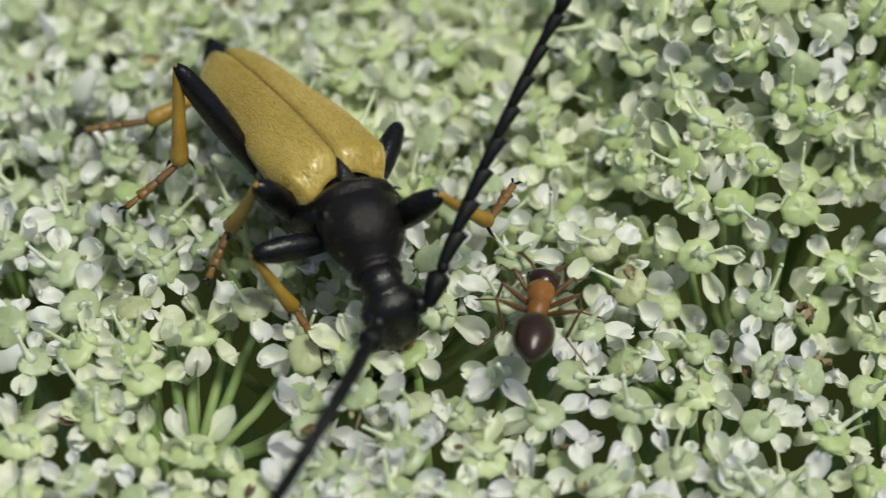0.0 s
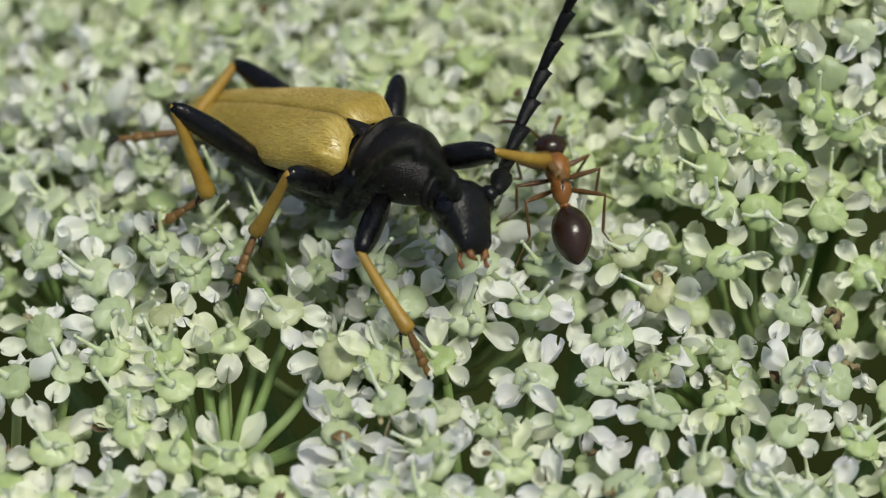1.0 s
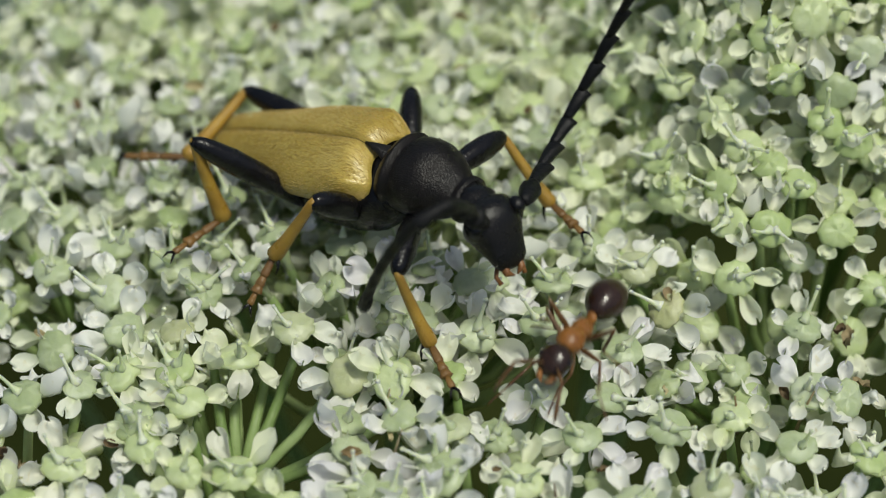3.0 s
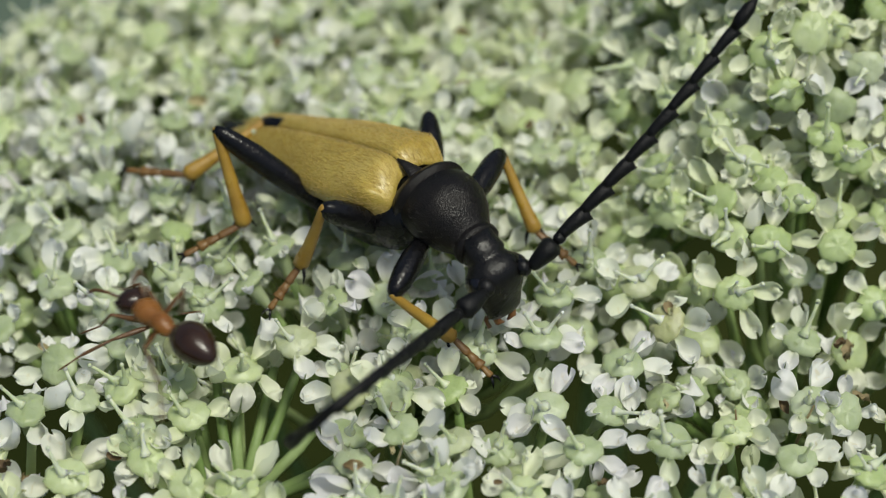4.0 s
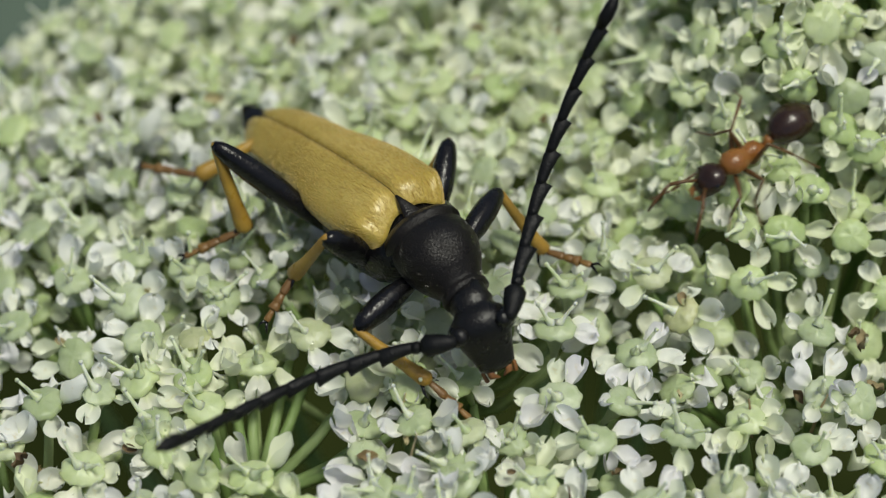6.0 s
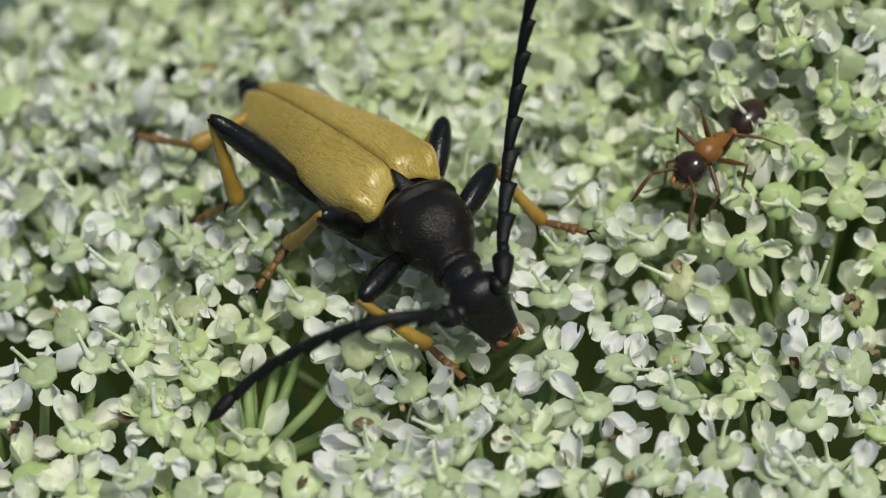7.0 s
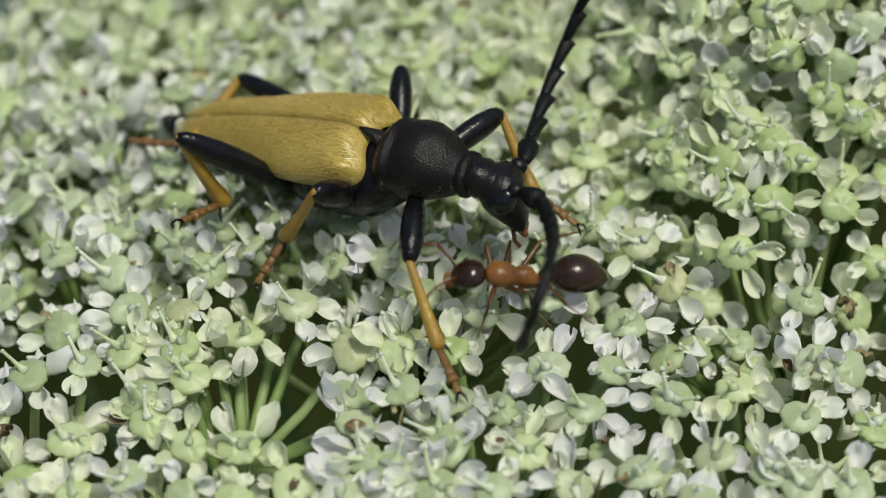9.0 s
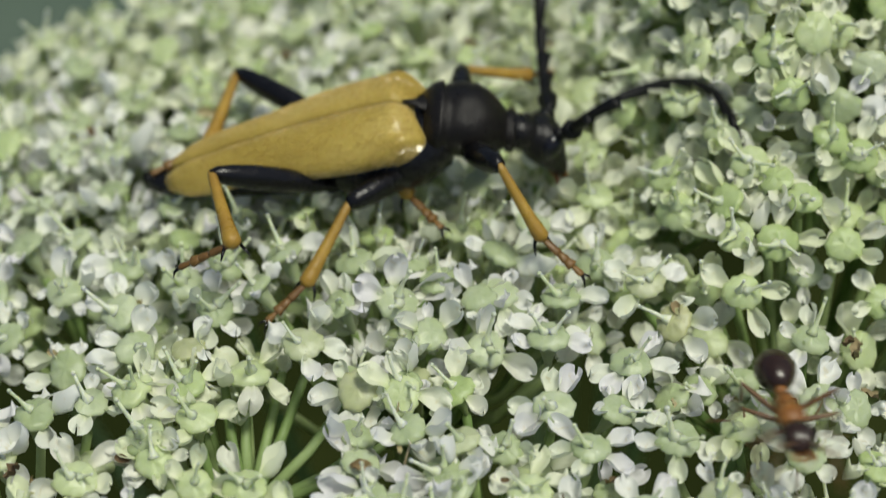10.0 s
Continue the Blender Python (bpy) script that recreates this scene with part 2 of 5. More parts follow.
# ---- the umbel ----
def petal_mesh(name, material, length, width, cup, droop, curl, skew):
    """A thin heart-shaped petal on a short claw; its sides roll up and its notched tip folds inwards."""
    me = bpy.data.meshes.new(name)
    along_, cols = (0.0, 0.12, 0.26, 0.42, 0.58, 0.72, 0.84, 0.92, 0.97, 1.0), 9
    verts, uvs = [], []
    for u in along_:
        swell = 0.22 + 0.78 * math.sin(min(1, u / 0.60) * math.pi / 2) ** 1.3
        if u > 0.60:
            swell = math.sqrt(max(0.015, 1 - ((u - 0.60) / 0.405) ** 2))
        half = width * swell
        for j in range(cols):
            v = j / (cols - 1) * 2 - 1
            notch = 0.13 * length * max(0, u - 0.5) ** 2 * 4.0 * math.exp(-((v / 0.55) ** 2))
            x = length * u - notch
            fold = 0.26 * length * max(0, u - 0.60) * 2.5 * math.exp(-((v / 0.38) ** 2)) * curl
            rim = cup * width * abs(v) ** 2.0 * min(1, u * 2.2) + 0.12 * cup * length * max(0, u - 0.6) * 2.5
            crease = 0.30 * width * math.exp(-((v / 0.30) ** 2)) * math.sin(math.pi * min(1, u * 1.1))
            wave = 0.26 * width * noise.noise((u * 3 + skew * 40, v * 1.7, curl * 3)) + 0.11 * width * noise.noise((u * 7 + skew * 90, v * 4, curl * 5))
            z = fold + rim - crease + wave - droop * length * u * u
            y = half * v * (1 - 0.22 * cup * abs(v)) + skew * u * u
            verts.append((x * MM, y * MM, z * MM))
            uvs.append((u, v * 0.5 + 0.5))
    n = len(along_)
    faces = [(i * cols + j, (i + 1) * cols + j, (i + 1) * cols + j + 1, i * cols + j + 1) for i in range(n - 1) for j in range(cols - 1)]
    me.from_pydata(verts, [], faces)
    layer = me.uv_layers.new(name="UVMap")
    for loop in me.loops:
        layer.data[loop.index].uv = uvs[loop.vertex_index]
    for poly in me.polygons:
        poly.use_smooth = True
    me.materials.append(material)
    return me


def disc_bmesh(seed):
    """The swollen cushion with its scalloped rim, on its ovary and the top of the stalk."""
    bm = bmesh.new()
    for vert in ball(bm, (0, 0, 0), (0.70, 0.62, 0.22), 24, 9):
        x, y, z = vert.co / MM
        a = math.atan2(y, x)
        r = math.hypot(x, y)
        k = 1 + (0.055 * math.sin(10 * a + seed) + 0.05 * math.sin(3 * a + 2 * seed)) * min(1, r / 0.4)
        lump = 0.09 * noise.noise((x * 5 + seed, y * 5, z * 5)) + (0.05 * noise.noise((x * 11 + seed, y * 11, 3)) if z > 0 else 0)
        vert.co = Vector((x * k, y * k, z + lump)) * MM
    loft_z(bm, [(-0.10, 0.40), (-0.4, 0.30), (-0.8, 0.24), (-1.25, 0.14), (-1.6, 0.10)], 8)
    return bm


def loft_z(bm, rings, sides):
    loops = [[bm.verts.new((r * math.cos(2 * math.pi * i / sides) * MM, r * math.sin(2 * math.pi * i / sides) * MM, z * MM)) for i in range(sides)] for z, r in rings]
    for a, b in zip(loops, loops[1:]):
        for i in range(sides):
            j = (i + 1) % sides
            bm.faces.new((a[i], b[i], b[j], a[j]))


def style_bmesh(bend):
    """A straight pale style that rises from a broad foot and ends in a knob."""
    bm = bmesh.new()
    points = [(0, -0.02, -0.06), (0, 0.02, 0.10), (0.0, 0.06, 0.28), (bend * 0.3, 0.11, 0.72), (bend, 0.18, 1.22)]
    tube(bm, points, [0.24, 0.16, 0.095, 0.072, 0.066], 8)
    ball(bm, points[-1], (0.10, 0.10, 0.09), 8, 5)
    return bm


def mesh_of(name, bm, material):
    me = bpy.data.meshes.new(name)
    for face in bm.faces:
        face.smooth = True
    bm.to_mesh(me)
    bm.free()
    me.materials.append(material)
    return me


rng = random.Random(11)
PETAL_SHAPES = [(rng.uniform(0.84, 1.08), rng.uniform(0.36, 0.52), rng.choice((-0.5, 0.35, 0.6, 0.85, 1.1, 1.35)), rng.uniform(-0.10, 0.40), rng.uniform(0.9, 3.0), rng.uniform(-0.16, 0.16)) for _ in range(10)]
PETAL_MESHES = [petal_mesh("petal", PETAL, *shape) for shape in PETAL_SHAPES]
PETAL_FRESH_MESHES = [petal_mesh("petal", PETAL_FRESH, *shape) for shape in PETAL_SHAPES]
PETAL_REST_MESHES = [petal_mesh("petal_rest", PETAL_REST, *shape) for shape in PETAL_SHAPES]
DISC_MESHES = [mesh_of("floret", disc_bmesh(k * 1.7), DISC) for k in range(4)]
DISC_FRESH_MESHES = [mesh_of("floret", disc_bmesh(k * 1.7), DISC_FRESH) for k in range(4)]
DISC_REST_MESHES = [mesh_of("floret_rest", disc_bmesh(k * 1.7), DISC_REST) for k in range(4)]
STYLE_MESHES = [mesh_of("style", style_bmesh(b), STYLE) for b in (-0.06, 0.05, 0.2)]
STYLE_REST_MESHES = [mesh_of("style_rest", style_bmesh(b), STYLE_REST) for b in (-0.06, 0.05, 0.2)]

umbel = tagged(new("umbel_flower"), "white wild carrot umbel with pale green florets", "flower")
HUBS, PLACED, REST, TIPS = [], [], [], []
# where the stalks show between the florets: x, y, half widths
FAN_HUB = (-6.6, -6.8, -4.0)
GAPS = [(14.9, 6.2, 1.3, 0.8), (15.3, 1.5, 0.9, 0.5), (-5.4, -6.1, 2.2, 2.5), (13.0, -0.9, 1.2, 0.45), (9.2, -2.7, 1.0, 0.4), (11.0, 4.8, 0.8, 0.5), (8.4, 5.7, 0.8, 0.5), (-2.6, -7.7, 1.9, 1.6)]


def dome(x, y):
    """Height of the umbel's face: a low dome whose far end on one side rises."""
    side = min(max((x - 4.5) / 8.0, 0), 1)
    return -((x - 2) ** 2 + (y + 1) ** 2) / 240.0 + side * side * (3 - 2 * side) * (7.8 * math.tanh(max(0, y + 2) / 12) + 0.55 * max(0, y - 4.5))


def slope(x, y):
    return (dome(x + 0.5, y) - dome(x - 0.5, y), dome(x, y + 0.5) - dome(x, y - 0.5))


def floret_pose(x, y, z, hub, turn=None):
    """Upright on the dome, leaning away from the middle of its umbellet."""
    dx, dy = x - hub[0], y - hub[1]
    r = math.hypot(dx, dy) + 0.01
    lean = min(0.5, 0.07 * r) + rng.gauss(0, 0.10)
    sx, sy = slope(x, y)
    up = Vector((dx / r * lean + rng.gauss(0, 0.10) - sx, dy / r * lean + rng.gauss(0, 0.10) - sy, 1)).normalized()
    face = up.to_track_quat("Z", "Y").to_matrix().to_4x4()
    return Matrix.Translation((x * MM, y * MM, (z + dome(x, y)) * MM)) @ face @ Matrix.Rotation(rng.uniform(0, 6.283) if turn is None else turn, 4, "Z")


def organs(size):
    """Poses of the petals and styles of a floret: (mesh number, pose)."""
    petals, styles = [], []
    for k in range(5):
        if rng.random() < 0.10:
            continue
        s = 0.95 * size * rng.choice((0.70, 0.85, 0.98, 1.08, 1.18, 1.3))
        angle = 2 * math.pi * (k + rng.uniform(-0.16, 0.16)) / 5
        m = Matrix.Rotation(angle, 4, "Z") @ Matrix.Translation((0.46 * MM, 0, rng.uniform(-0.18, 0.12) * MM))
        m = m @ Matrix.Rotation(rng.uniform(-0.50, 0.55), 4, "Y") @ Matrix.Rotation(rng.gauss(0, 0.38), 4, "X") @ Matrix.Scale(s, 4)
        petals.append((rng.randrange(10), m))
    for side in (0, 1):
        if rng.random() < 0.38:
            continue
        m = Matrix.Rotation(math.pi * side + rng.gauss(0, 0.3), 4, "Z") @ Matrix.Translation((0.0, 0.16 * MM, 0.22 * MM))
        m = m @ Matrix.Rotation(rng.gauss(-0.36, 0.16), 4, "X") @ Matrix.Rotation(rng.gauss(0, 0.16), 4, "Y") @ Matrix.Scale(rng.uniform(0.65, 1.0), 4)
        styles.append((rng.randrange(3), m))
    return petals, styles


def fresh_or_old(x, y):
    """The raised far side of the umbel carries younger, yellower florets."""
    fresh = rng.random() < (0.6 if x < -4 and y < -3 else min(max(0.07 * (y + 2) + 0.05 * x, 0.05), 0.9))
    return (DISC_FRESH_MESHES, PETAL_FRESH_MESHES) if fresh else (DISC_MESHES, PETAL_MESHES)


def floret(x, y, z, hub):
    m = floret_pose(x, y, z, hub)
    size = rng.uniform(0.9, 1.12)
    discs_, leaves = fresh_or_old(x, y)
    ob = new("floret", discs_[rng.randrange(4)])
    ob.parent, ob.matrix_basis = umbel, m @ Matrix.Diagonal((size, size, size * rng.uniform(0.9, 1.2), 1))
    petals, styles = organs(1.0)
    for number, pm in petals:
        p = new("petal", leaves[number])
        p.parent, p.matrix_basis = ob, pm
    for number, sm in styles:
        s = new("style", STYLE_MESHES[number])
        s.parent, s.matrix_basis = ob, sm
    PLACED.append((x, y))
    TIPS.append((m @ Vector((0, 0, -1.5 * MM)), hub))


def hero(x, y, z, petals):
    """A floret whose petals are known: (direction in degrees, length in millimetres)."""
    hub = min(HUBS, key=lambda h: (h[0] - x) ** 2 + (h[1] - y) ** 2)
    m = Matrix.Translation((x * MM, y * MM, (z + dome(x, y)) * MM)) @ Euler((rng.gauss(0.0, 0.08) + slope(x, y)[1], rng.gauss(0, 0.08), 0)).to_matrix().to_4x4()
    discs_, leaves = fresh_or_old(x, y)
    ob = new("floret", discs_[rng.randrange(4)])
    size = rng.uniform(0.95, 1.1)
    ob.parent, ob.matrix_basis = umbel, m @ Matrix.Diagonal((size, size, size, 1))
    for angle, length in petals:
        pm = Matrix.Rotation(radians(angle), 4, "Z") @ Matrix.Translation((0.44 * MM, 0, rng.uniform(-0.14, 0.06) * MM))
        pm = pm @ Matrix.Rotation(rng.uniform(0.0, 0.35), 4, "Y") @ Matrix.Rotation(rng.gauss(0, 0.25), 4, "X") @ Matrix.Diagonal((0.82 * length, rng.uniform(0.92, 1.12), 1.0, 1))
        p = new("petal", leaves[rng.randrange(10)])
        p.parent, p.matrix_basis = ob, pm
    _none, styles = organs(1.0)
    for number, sm in styles:
        st = new("style", STYLE_MESHES[number])
        st.parent, st.matrix_basis = ob, Matrix.Rotation(1.57 + rng.gauss(0, 0.4), 4, "Z") @ sm
    PLACED.append((x, y))
    TIPS.append((m @ Vector((0, 0, -1.5 * MM)), hub))


def umbellet(hx, hy, places):
    hub = (hx, hy, -8.0 + dome(hx, hy))
    HUBS.append(hub)
    for x, y, z in places:
        floret(x, y, z, hub)


umbellet(-6.8, -6.8, [(-8.69, -2.56, 0.0), (-10.43, -4.24, 0.1), (-9.90, -6.02, 0.0), (-9.43, -7.08, -0.0), (-8.03, -8.12, 0.1), (-8.63, -4.17, 0.1), (-2.88, -6.13, -0.3), (-2.70, -7.34, -0.2), (-4.63, -9.56, -0.1), (-6.46, -10.21, 0.1), (-9.97, -9.18, 0.1), (-8.11, -9.92, -0.0)])
umbellet(6.8, 7.2, [(3.66, 10.33, 0.2), (6.62, 7.40, 0.1), (5.32, 6.22, -0.1), (3.87, 6.10, -0.0), (9.70, 4.79, 0.0), (11.47, 6.41, -0.1), (7.82, 4.02, -0.0), (8.99, 7.45, 0.2), (6.46, 2.43, -1.3), (8.12, 2.43, -0.1)])
umbellet(12.3, -9.4, [(14.03, -7.25, -0.0), (8.74, -8.73, 0.2), (11.46, -9.73, 0.1), (13.12, -9.64, 0.1), (8.11, -10.18, -0.2)])
umbellet(-12.3, 2.1, [(-15.03, 2.75, 0.1), (-11.11, 1.45, -0.1), (-9.23, 2.65, -0.2), (-13.28, 0.38, 0.0), (-11.16, -0.86, 0.1), (-9.11, 0.48, -0.1), (-10.49, -2.37, -0.1), (-7.90, -0.84, -0.0), (-7.33, 3.26, 0.0)])
umbellet(-1.6, -1.0, [(3.10, 2.76, -0.0), (1.18, -0.83, 0.1), (-1.43, -4.93, 0.1), (-1.38, -4.44, 0.0), (-0.50, -2.23, -0.1), (-2.86, -4.49, -0.1), (-1.12, 1.00, -0.1), (-3.14, 0.84, 0.2), (-0.18, 0.22, -0.2), (1.82, -0.47, -0.1), (-5.15, 3.69, -0.0), (-6.52, -0.03, 0.1)])
umbellet(13.2, -1.0, [(13.48, 4.04, -0.0), (11.44, 2.63, -0.0), (12.35, 1.95, 0.1), (9.74, 2.27, 0.0), (9.99, 1.05, -0.0), (12.40, -2.31, 0.1), (15.06, -0.77, -0.3), (14.32, -1.70, -1.3), (9.05, 0.20, -1.3), (10.13, -3.20, -1.3), (12.34, -4.97, 0.2), (13.55, -5.04, -0.0), (7.63, -3.97, -1.3)])
umbellet(2.1, -7.9, [(-1.19, -6.25, 0.1), (-2.41, -8.74, 0.0), (-0.09, -7.76, -0.1), (-1.50, -9.22, 0.1), (1.89, -6.75, -0.3), (0.29, -8.37, 0.0), (0.51, -6.80, 0.2), (5.41, -7.85, -1.3), (4.20, -9.80, -0.1), (1.70, -10.00, -0.0), (-0.07, -9.91, 0.0)])
umbellet(-15.1, -8.7, [(-13.58, -5.02, 0.2), (-13.35, -8.91, -0.0), (-11.79, -4.48, -0.1), (-11.56, -9.75, 0.0), (-12.88, -10.80, 0.1)])
umbellet(-0.7, 11.0, [(1.16, 10.03, -0.2), (1.87, 9.36, -0.0), (0.17, 7.72, -0.1)])
umbellet(16.7, 7.4, [(13.75, 4.99, -0.1), (12.81, 6.68, 0.1), (14.81, 6.02, -0.1)])
umbellet(-4.2, -14.2, [(-2.64, -9.70, -0.2), (-3.96, -10.79, -0.0)])
umbellet(5.6, 15.1, [(6.01, 11.90, -0.3)])
hero(5.37, 4.06, 0.00, [(-118, 1.5), (-42, 1.5), (175, 1.25), (49, 1.5)])
hero(8.44, 6.39, 0.00, [(38, 1.4), (-28, 1.5), (100, 1.5), (139, 1.5)])
hero(10.61, 3.35, 0.00, [(133, 1.36), (-70, 0.65), (-134, 0.73), (19, 1.31)])
hero(12.01, 5.15, 0.00, [(172, 1.23), (141, 1.5), (92, 1.5), (60, 1.5)])
hero(14.35, 3.45, 0.00, [(-155, 1.5), (172, 1.5), (77, 1.31), (-28, 1.2)])
hero(3.99, -0.67, 0.00, [(-9, 1.5), (39, 1.5), (-144, 1.44), (109, 1.5)])
hero(3.50, -2.44, 0.00, [(142, 1.5), (109, 1.5), (16, 1.5), (-11, 1.5), (-162, 1.01)])
hero(6.89, -0.18, 0.00, [(162, 1.37), (-118, 1.5), (71, 1.5), (22, 1.46)])
hero(6.21, -3.49, 0.00, [(-161, 1.5), (-129, 1.5), (-77, 1.5), (0, 1.5), (48, 1.5)])
hero(11.40, 0.69, 0.00, [(13, 1.39), (-39, 1.23), (80, 1.48), (-164, 0.98)])
hero(13.71, 0.67, 0.00, [(-115, 0.87), (32, 1.5), (-32, 1.1), (124, 1.5)])
hero(10.14, -0.79, 0.00, [(13, 1.5), (-56, 1.5), (75, 1.18), (155, 1.49)])
hero(-11.96, -7.56, 0.00, [(-161, 1.14), (-101, 1.5), (112, 1.5), (-8, 0.89), (48, 1.5)])
hero(-8.17, -5.40, 0.00, [(160, 1.21), (77, 1.21), (16, 1.21), (-107, 1.03)])
hero(-6.41, -8.20, 0.00, [(29, 1.5), (-23, 1.24), (113, 1.5), (-117, 0.83), (148, 1.5)])
hero(3.59, -5.34, 0.00, [(179, 1.22), (102, 1.19), (61, 1.5), (-136, 1.5)])
hero(4.71, -6.91, 0.00, [(136, 1.5), (-175, 1.34), (-110, 1.2), (20, 1.5), (-30, 1.5)])
hero(2.71, -8.60, 0.00, [(160, 1.34), (81, 1.5), (-24, 1.08), (-125, 1.19), (31, 1.44)])
hero(6.31, -9.29, 0.00, [(120, 1.5), (178, 1.5), (55, 1.5), (6, 0.93), (-113, 0.95)])
hero(7.56, -6.50, 0.00, [(-93, 1.26), (-24, 1.08), (131, 1.1), (-160, 1.08)])
hero(9.66, -5.98, 0.00, [(-105, 1.5), (-27, 1.28), (21, 0.98), (-138, 1.5)])
hero(11.69, -7.01, 0.00, [(149, 1.48), (-148, 1.5), (-47, 1.03), (17, 1.49), (46, 1.14)])
hero(10.53, -9.06, 0.00, [(172, 1.35), (108, 1.5), (60, 1.5), (13, 1.28), (-104, 1.05)])
hero(-4.78, -2.59, 0.00, [(-79, 1.5), (-4, 1.5), (151, 1.5), (67, 1.5)])



def in_gap(x, y, grow=1.0):
    return any(((x - gx) / (w * grow)) ** 2 + ((y - gy) / (h * grow)) ** 2 < 1 for gx, gy, w, h in GAPS)


def on_umbel(x, y):
    return ((x - 6) / 29.5) ** 2 + ((y + 2) / 25.5) ** 2 < 1 + 0.10 * noise.noise((x * 0.12, y * 0.12, 3))


# hubs of the umbellets that carry the rest
for _ in range(900):
    c = (rng.uniform(-25, 37), rng.uniform(-28, 25))
    if on_umbel(*c) and all(math.hypot(c[0] - h[0], c[1] - h[1]) > 7.4 for h in HUBS):
        HUBS.append((c[0], c[1], -8.0 + dome(*c)))


def fill(count, spacing, near, zs, upto):
    """Scatters florets between those that stand; near: how close they come to them."""
    made = []
    for _ in range(count):
        x, y = rng.uniform(-25, 37), rng.uniform(-28, 25)
        if not on_umbel(x, y) or in_gap(x, y, 1.2):
            continue
        if any((x - a) ** 2 + (y - b) ** 2 < near * near for a, b in PLACED) or any((x - a) ** 2 + (y - b) ** 2 < spacing * spacing for a, b, _z in made):
            continue
        made.append((x, y, rng.uniform(*zs)))
        if len(made) >= upto:
            break
    return made


def nearest_hub(x, y):
    return min(HUBS, key=lambda h: (h[0] - x) ** 2 + (h[1] - y) ** 2)


top = fill(18000, 1.95, 1.72, (-0.6, 0.2), 1500)
top = [p for p in top if p[1] > -3.5 or rng.random() < 0.88]
inner = [p for p in top if -19 < p[0] < 19 and -13 < p[1] < 14]
outer = [p for p in top if not (-19 < p[0] < 19 and -13 < p[1] < 14)]
room = 298 - len(PLACED)
rest = inner[room:] + outer
behind = [p for p in fill(9000, 1.5, 0.9, (-1.7, -0.9), 600) if p[1] > 2.5]
under = [p for p in fill(9000, 1.55, 0.95, (-2.4, -1.2), 700) if p[1] > -2 or rng.random() < 0.6]
near = [p for p in under + behind if -17 < p[0] < 18 and -11 < p[1] < 9]
spare = max(0, room - len(inner))
single = inner[:room] + sorted(near, key=lambda p: -p[2])[:spare]
taken = set(single)
for x, y, z in single:
    floret(x, y, z, nearest_hub(x, y))


def joined(name, meshes, poses, label):
    """Many copies of a few small meshes as one mesh."""
    verts, faces, uvs, base = [], [], [], 0
    shapes = []
    for me in meshes:
        uv = [(0.0, 0.0)] * len(me.vertices)
        if me.uv_layers:
            for loop in me.loops:
                uv[loop.vertex_index] = tuple(me.uv_layers[0].data[loop.index].uv)
        shapes.append((np.array([v.co for v in me.vertices]), [tuple(p.vertices) for p in me.polygons], uv))
    for number, m in poses:
        co, fs, uv = shapes[number]
        a = np.array(m)
        verts.append(co @ a[:3, :3].T + a[:3, 3])
        faces += [tuple(i + base for i in f) for f in fs]
        uvs += uv
        base += len(co)
    me = bpy.data.meshes.new(name)
    me.from_pydata(np.concatenate(verts).tolist(), [], faces)
    layer = me.uv_layers.new(name="UVMap")
    for loop in me.loops:
        layer.data[loop.index].uv = uvs[loop.vertex_index]
    for poly in me.polygons:
        poly.use_smooth = True
    me.materials.append(meshes[0].materials[0])
    ob = new(name, me)
    ob.parent = umbel
    return tagged(ob, label, kind="stuff")


discs, petals_, styles_ = [], [], []
for x, y, z in [p for p in rest + under + behind if p not in taken]:
    hub = nearest_hub(x, y)
    m = floret_pose(x, y, z, hub)
    discs.append((rng.randrange(4), m))
    ps, ss = organs(1.0)
    petals_ += [(n, m @ pm) for n, pm in ps]
    styles_ += [(n, m @ sm) for n, sm in ss]
    TIPS.append((m @ Vector((0, 0, -1.5 * MM)), hub))
joined("floret_disc", DISC_REST_MESHES, discs, "crowded pale green florets further out on the umbel")
joined("petal_rest", PETAL_REST_MESHES, petals_, "crowded small white petals further out on the umbel")
joined("style_rest", STYLE_REST_MESHES, styles_, "short pale styles further out on the umbel")


def stalks():
    """Thin stalks from every floret to the middle of its umbellet."""
    bm = bmesh.new()
    for tip, hub in TIPS:
        a, b = tip / MM, Vector(hub)
        mid = (a + b) / 2 + Vector(((a.x - b.x) * 0.16, (a.y - b.y) * 0.16, -0.5))
        tube(bm, [a, mid, b], [0.17, 0.19, 0.20], 6)
    ob = part("floret_stalk_rest", bm, STALK, umbel)
    tagged(ob, "thin green stalks under the florets", kind="stuff")


def rays():
    """The main rays of the umbel and its stem."""
    foot = Vector((6, -2, -42))
    for hub in HUBS:
        b = Vector(hub)
        bm = bmesh.new()
        mid = (b + foot) / 2 + Vector(((b.x - foot.x) * 0.22, (b.y - foot.y) * 0.22, -3))
        tube(bm, [b + Vector((0, 0, 0.4)), (b * 0.75 + mid * 0.25) + Vector((0, 0, -0.6)), mid, foot], [0.32, 0.36, 0.4, 0.5], 8)
        part("ray", bm, RAY, umbel)
    bm = bmesh.new()
    tube(bm, [foot + Vector((0, 0, 1)), (7, -2, -120), (4, 0, -300), (0, 3, -560)], [1.6, 1.8, 2.1, 2.5], 12)
    part("stem", bm, RAY, umbel, "ribbed green stem")


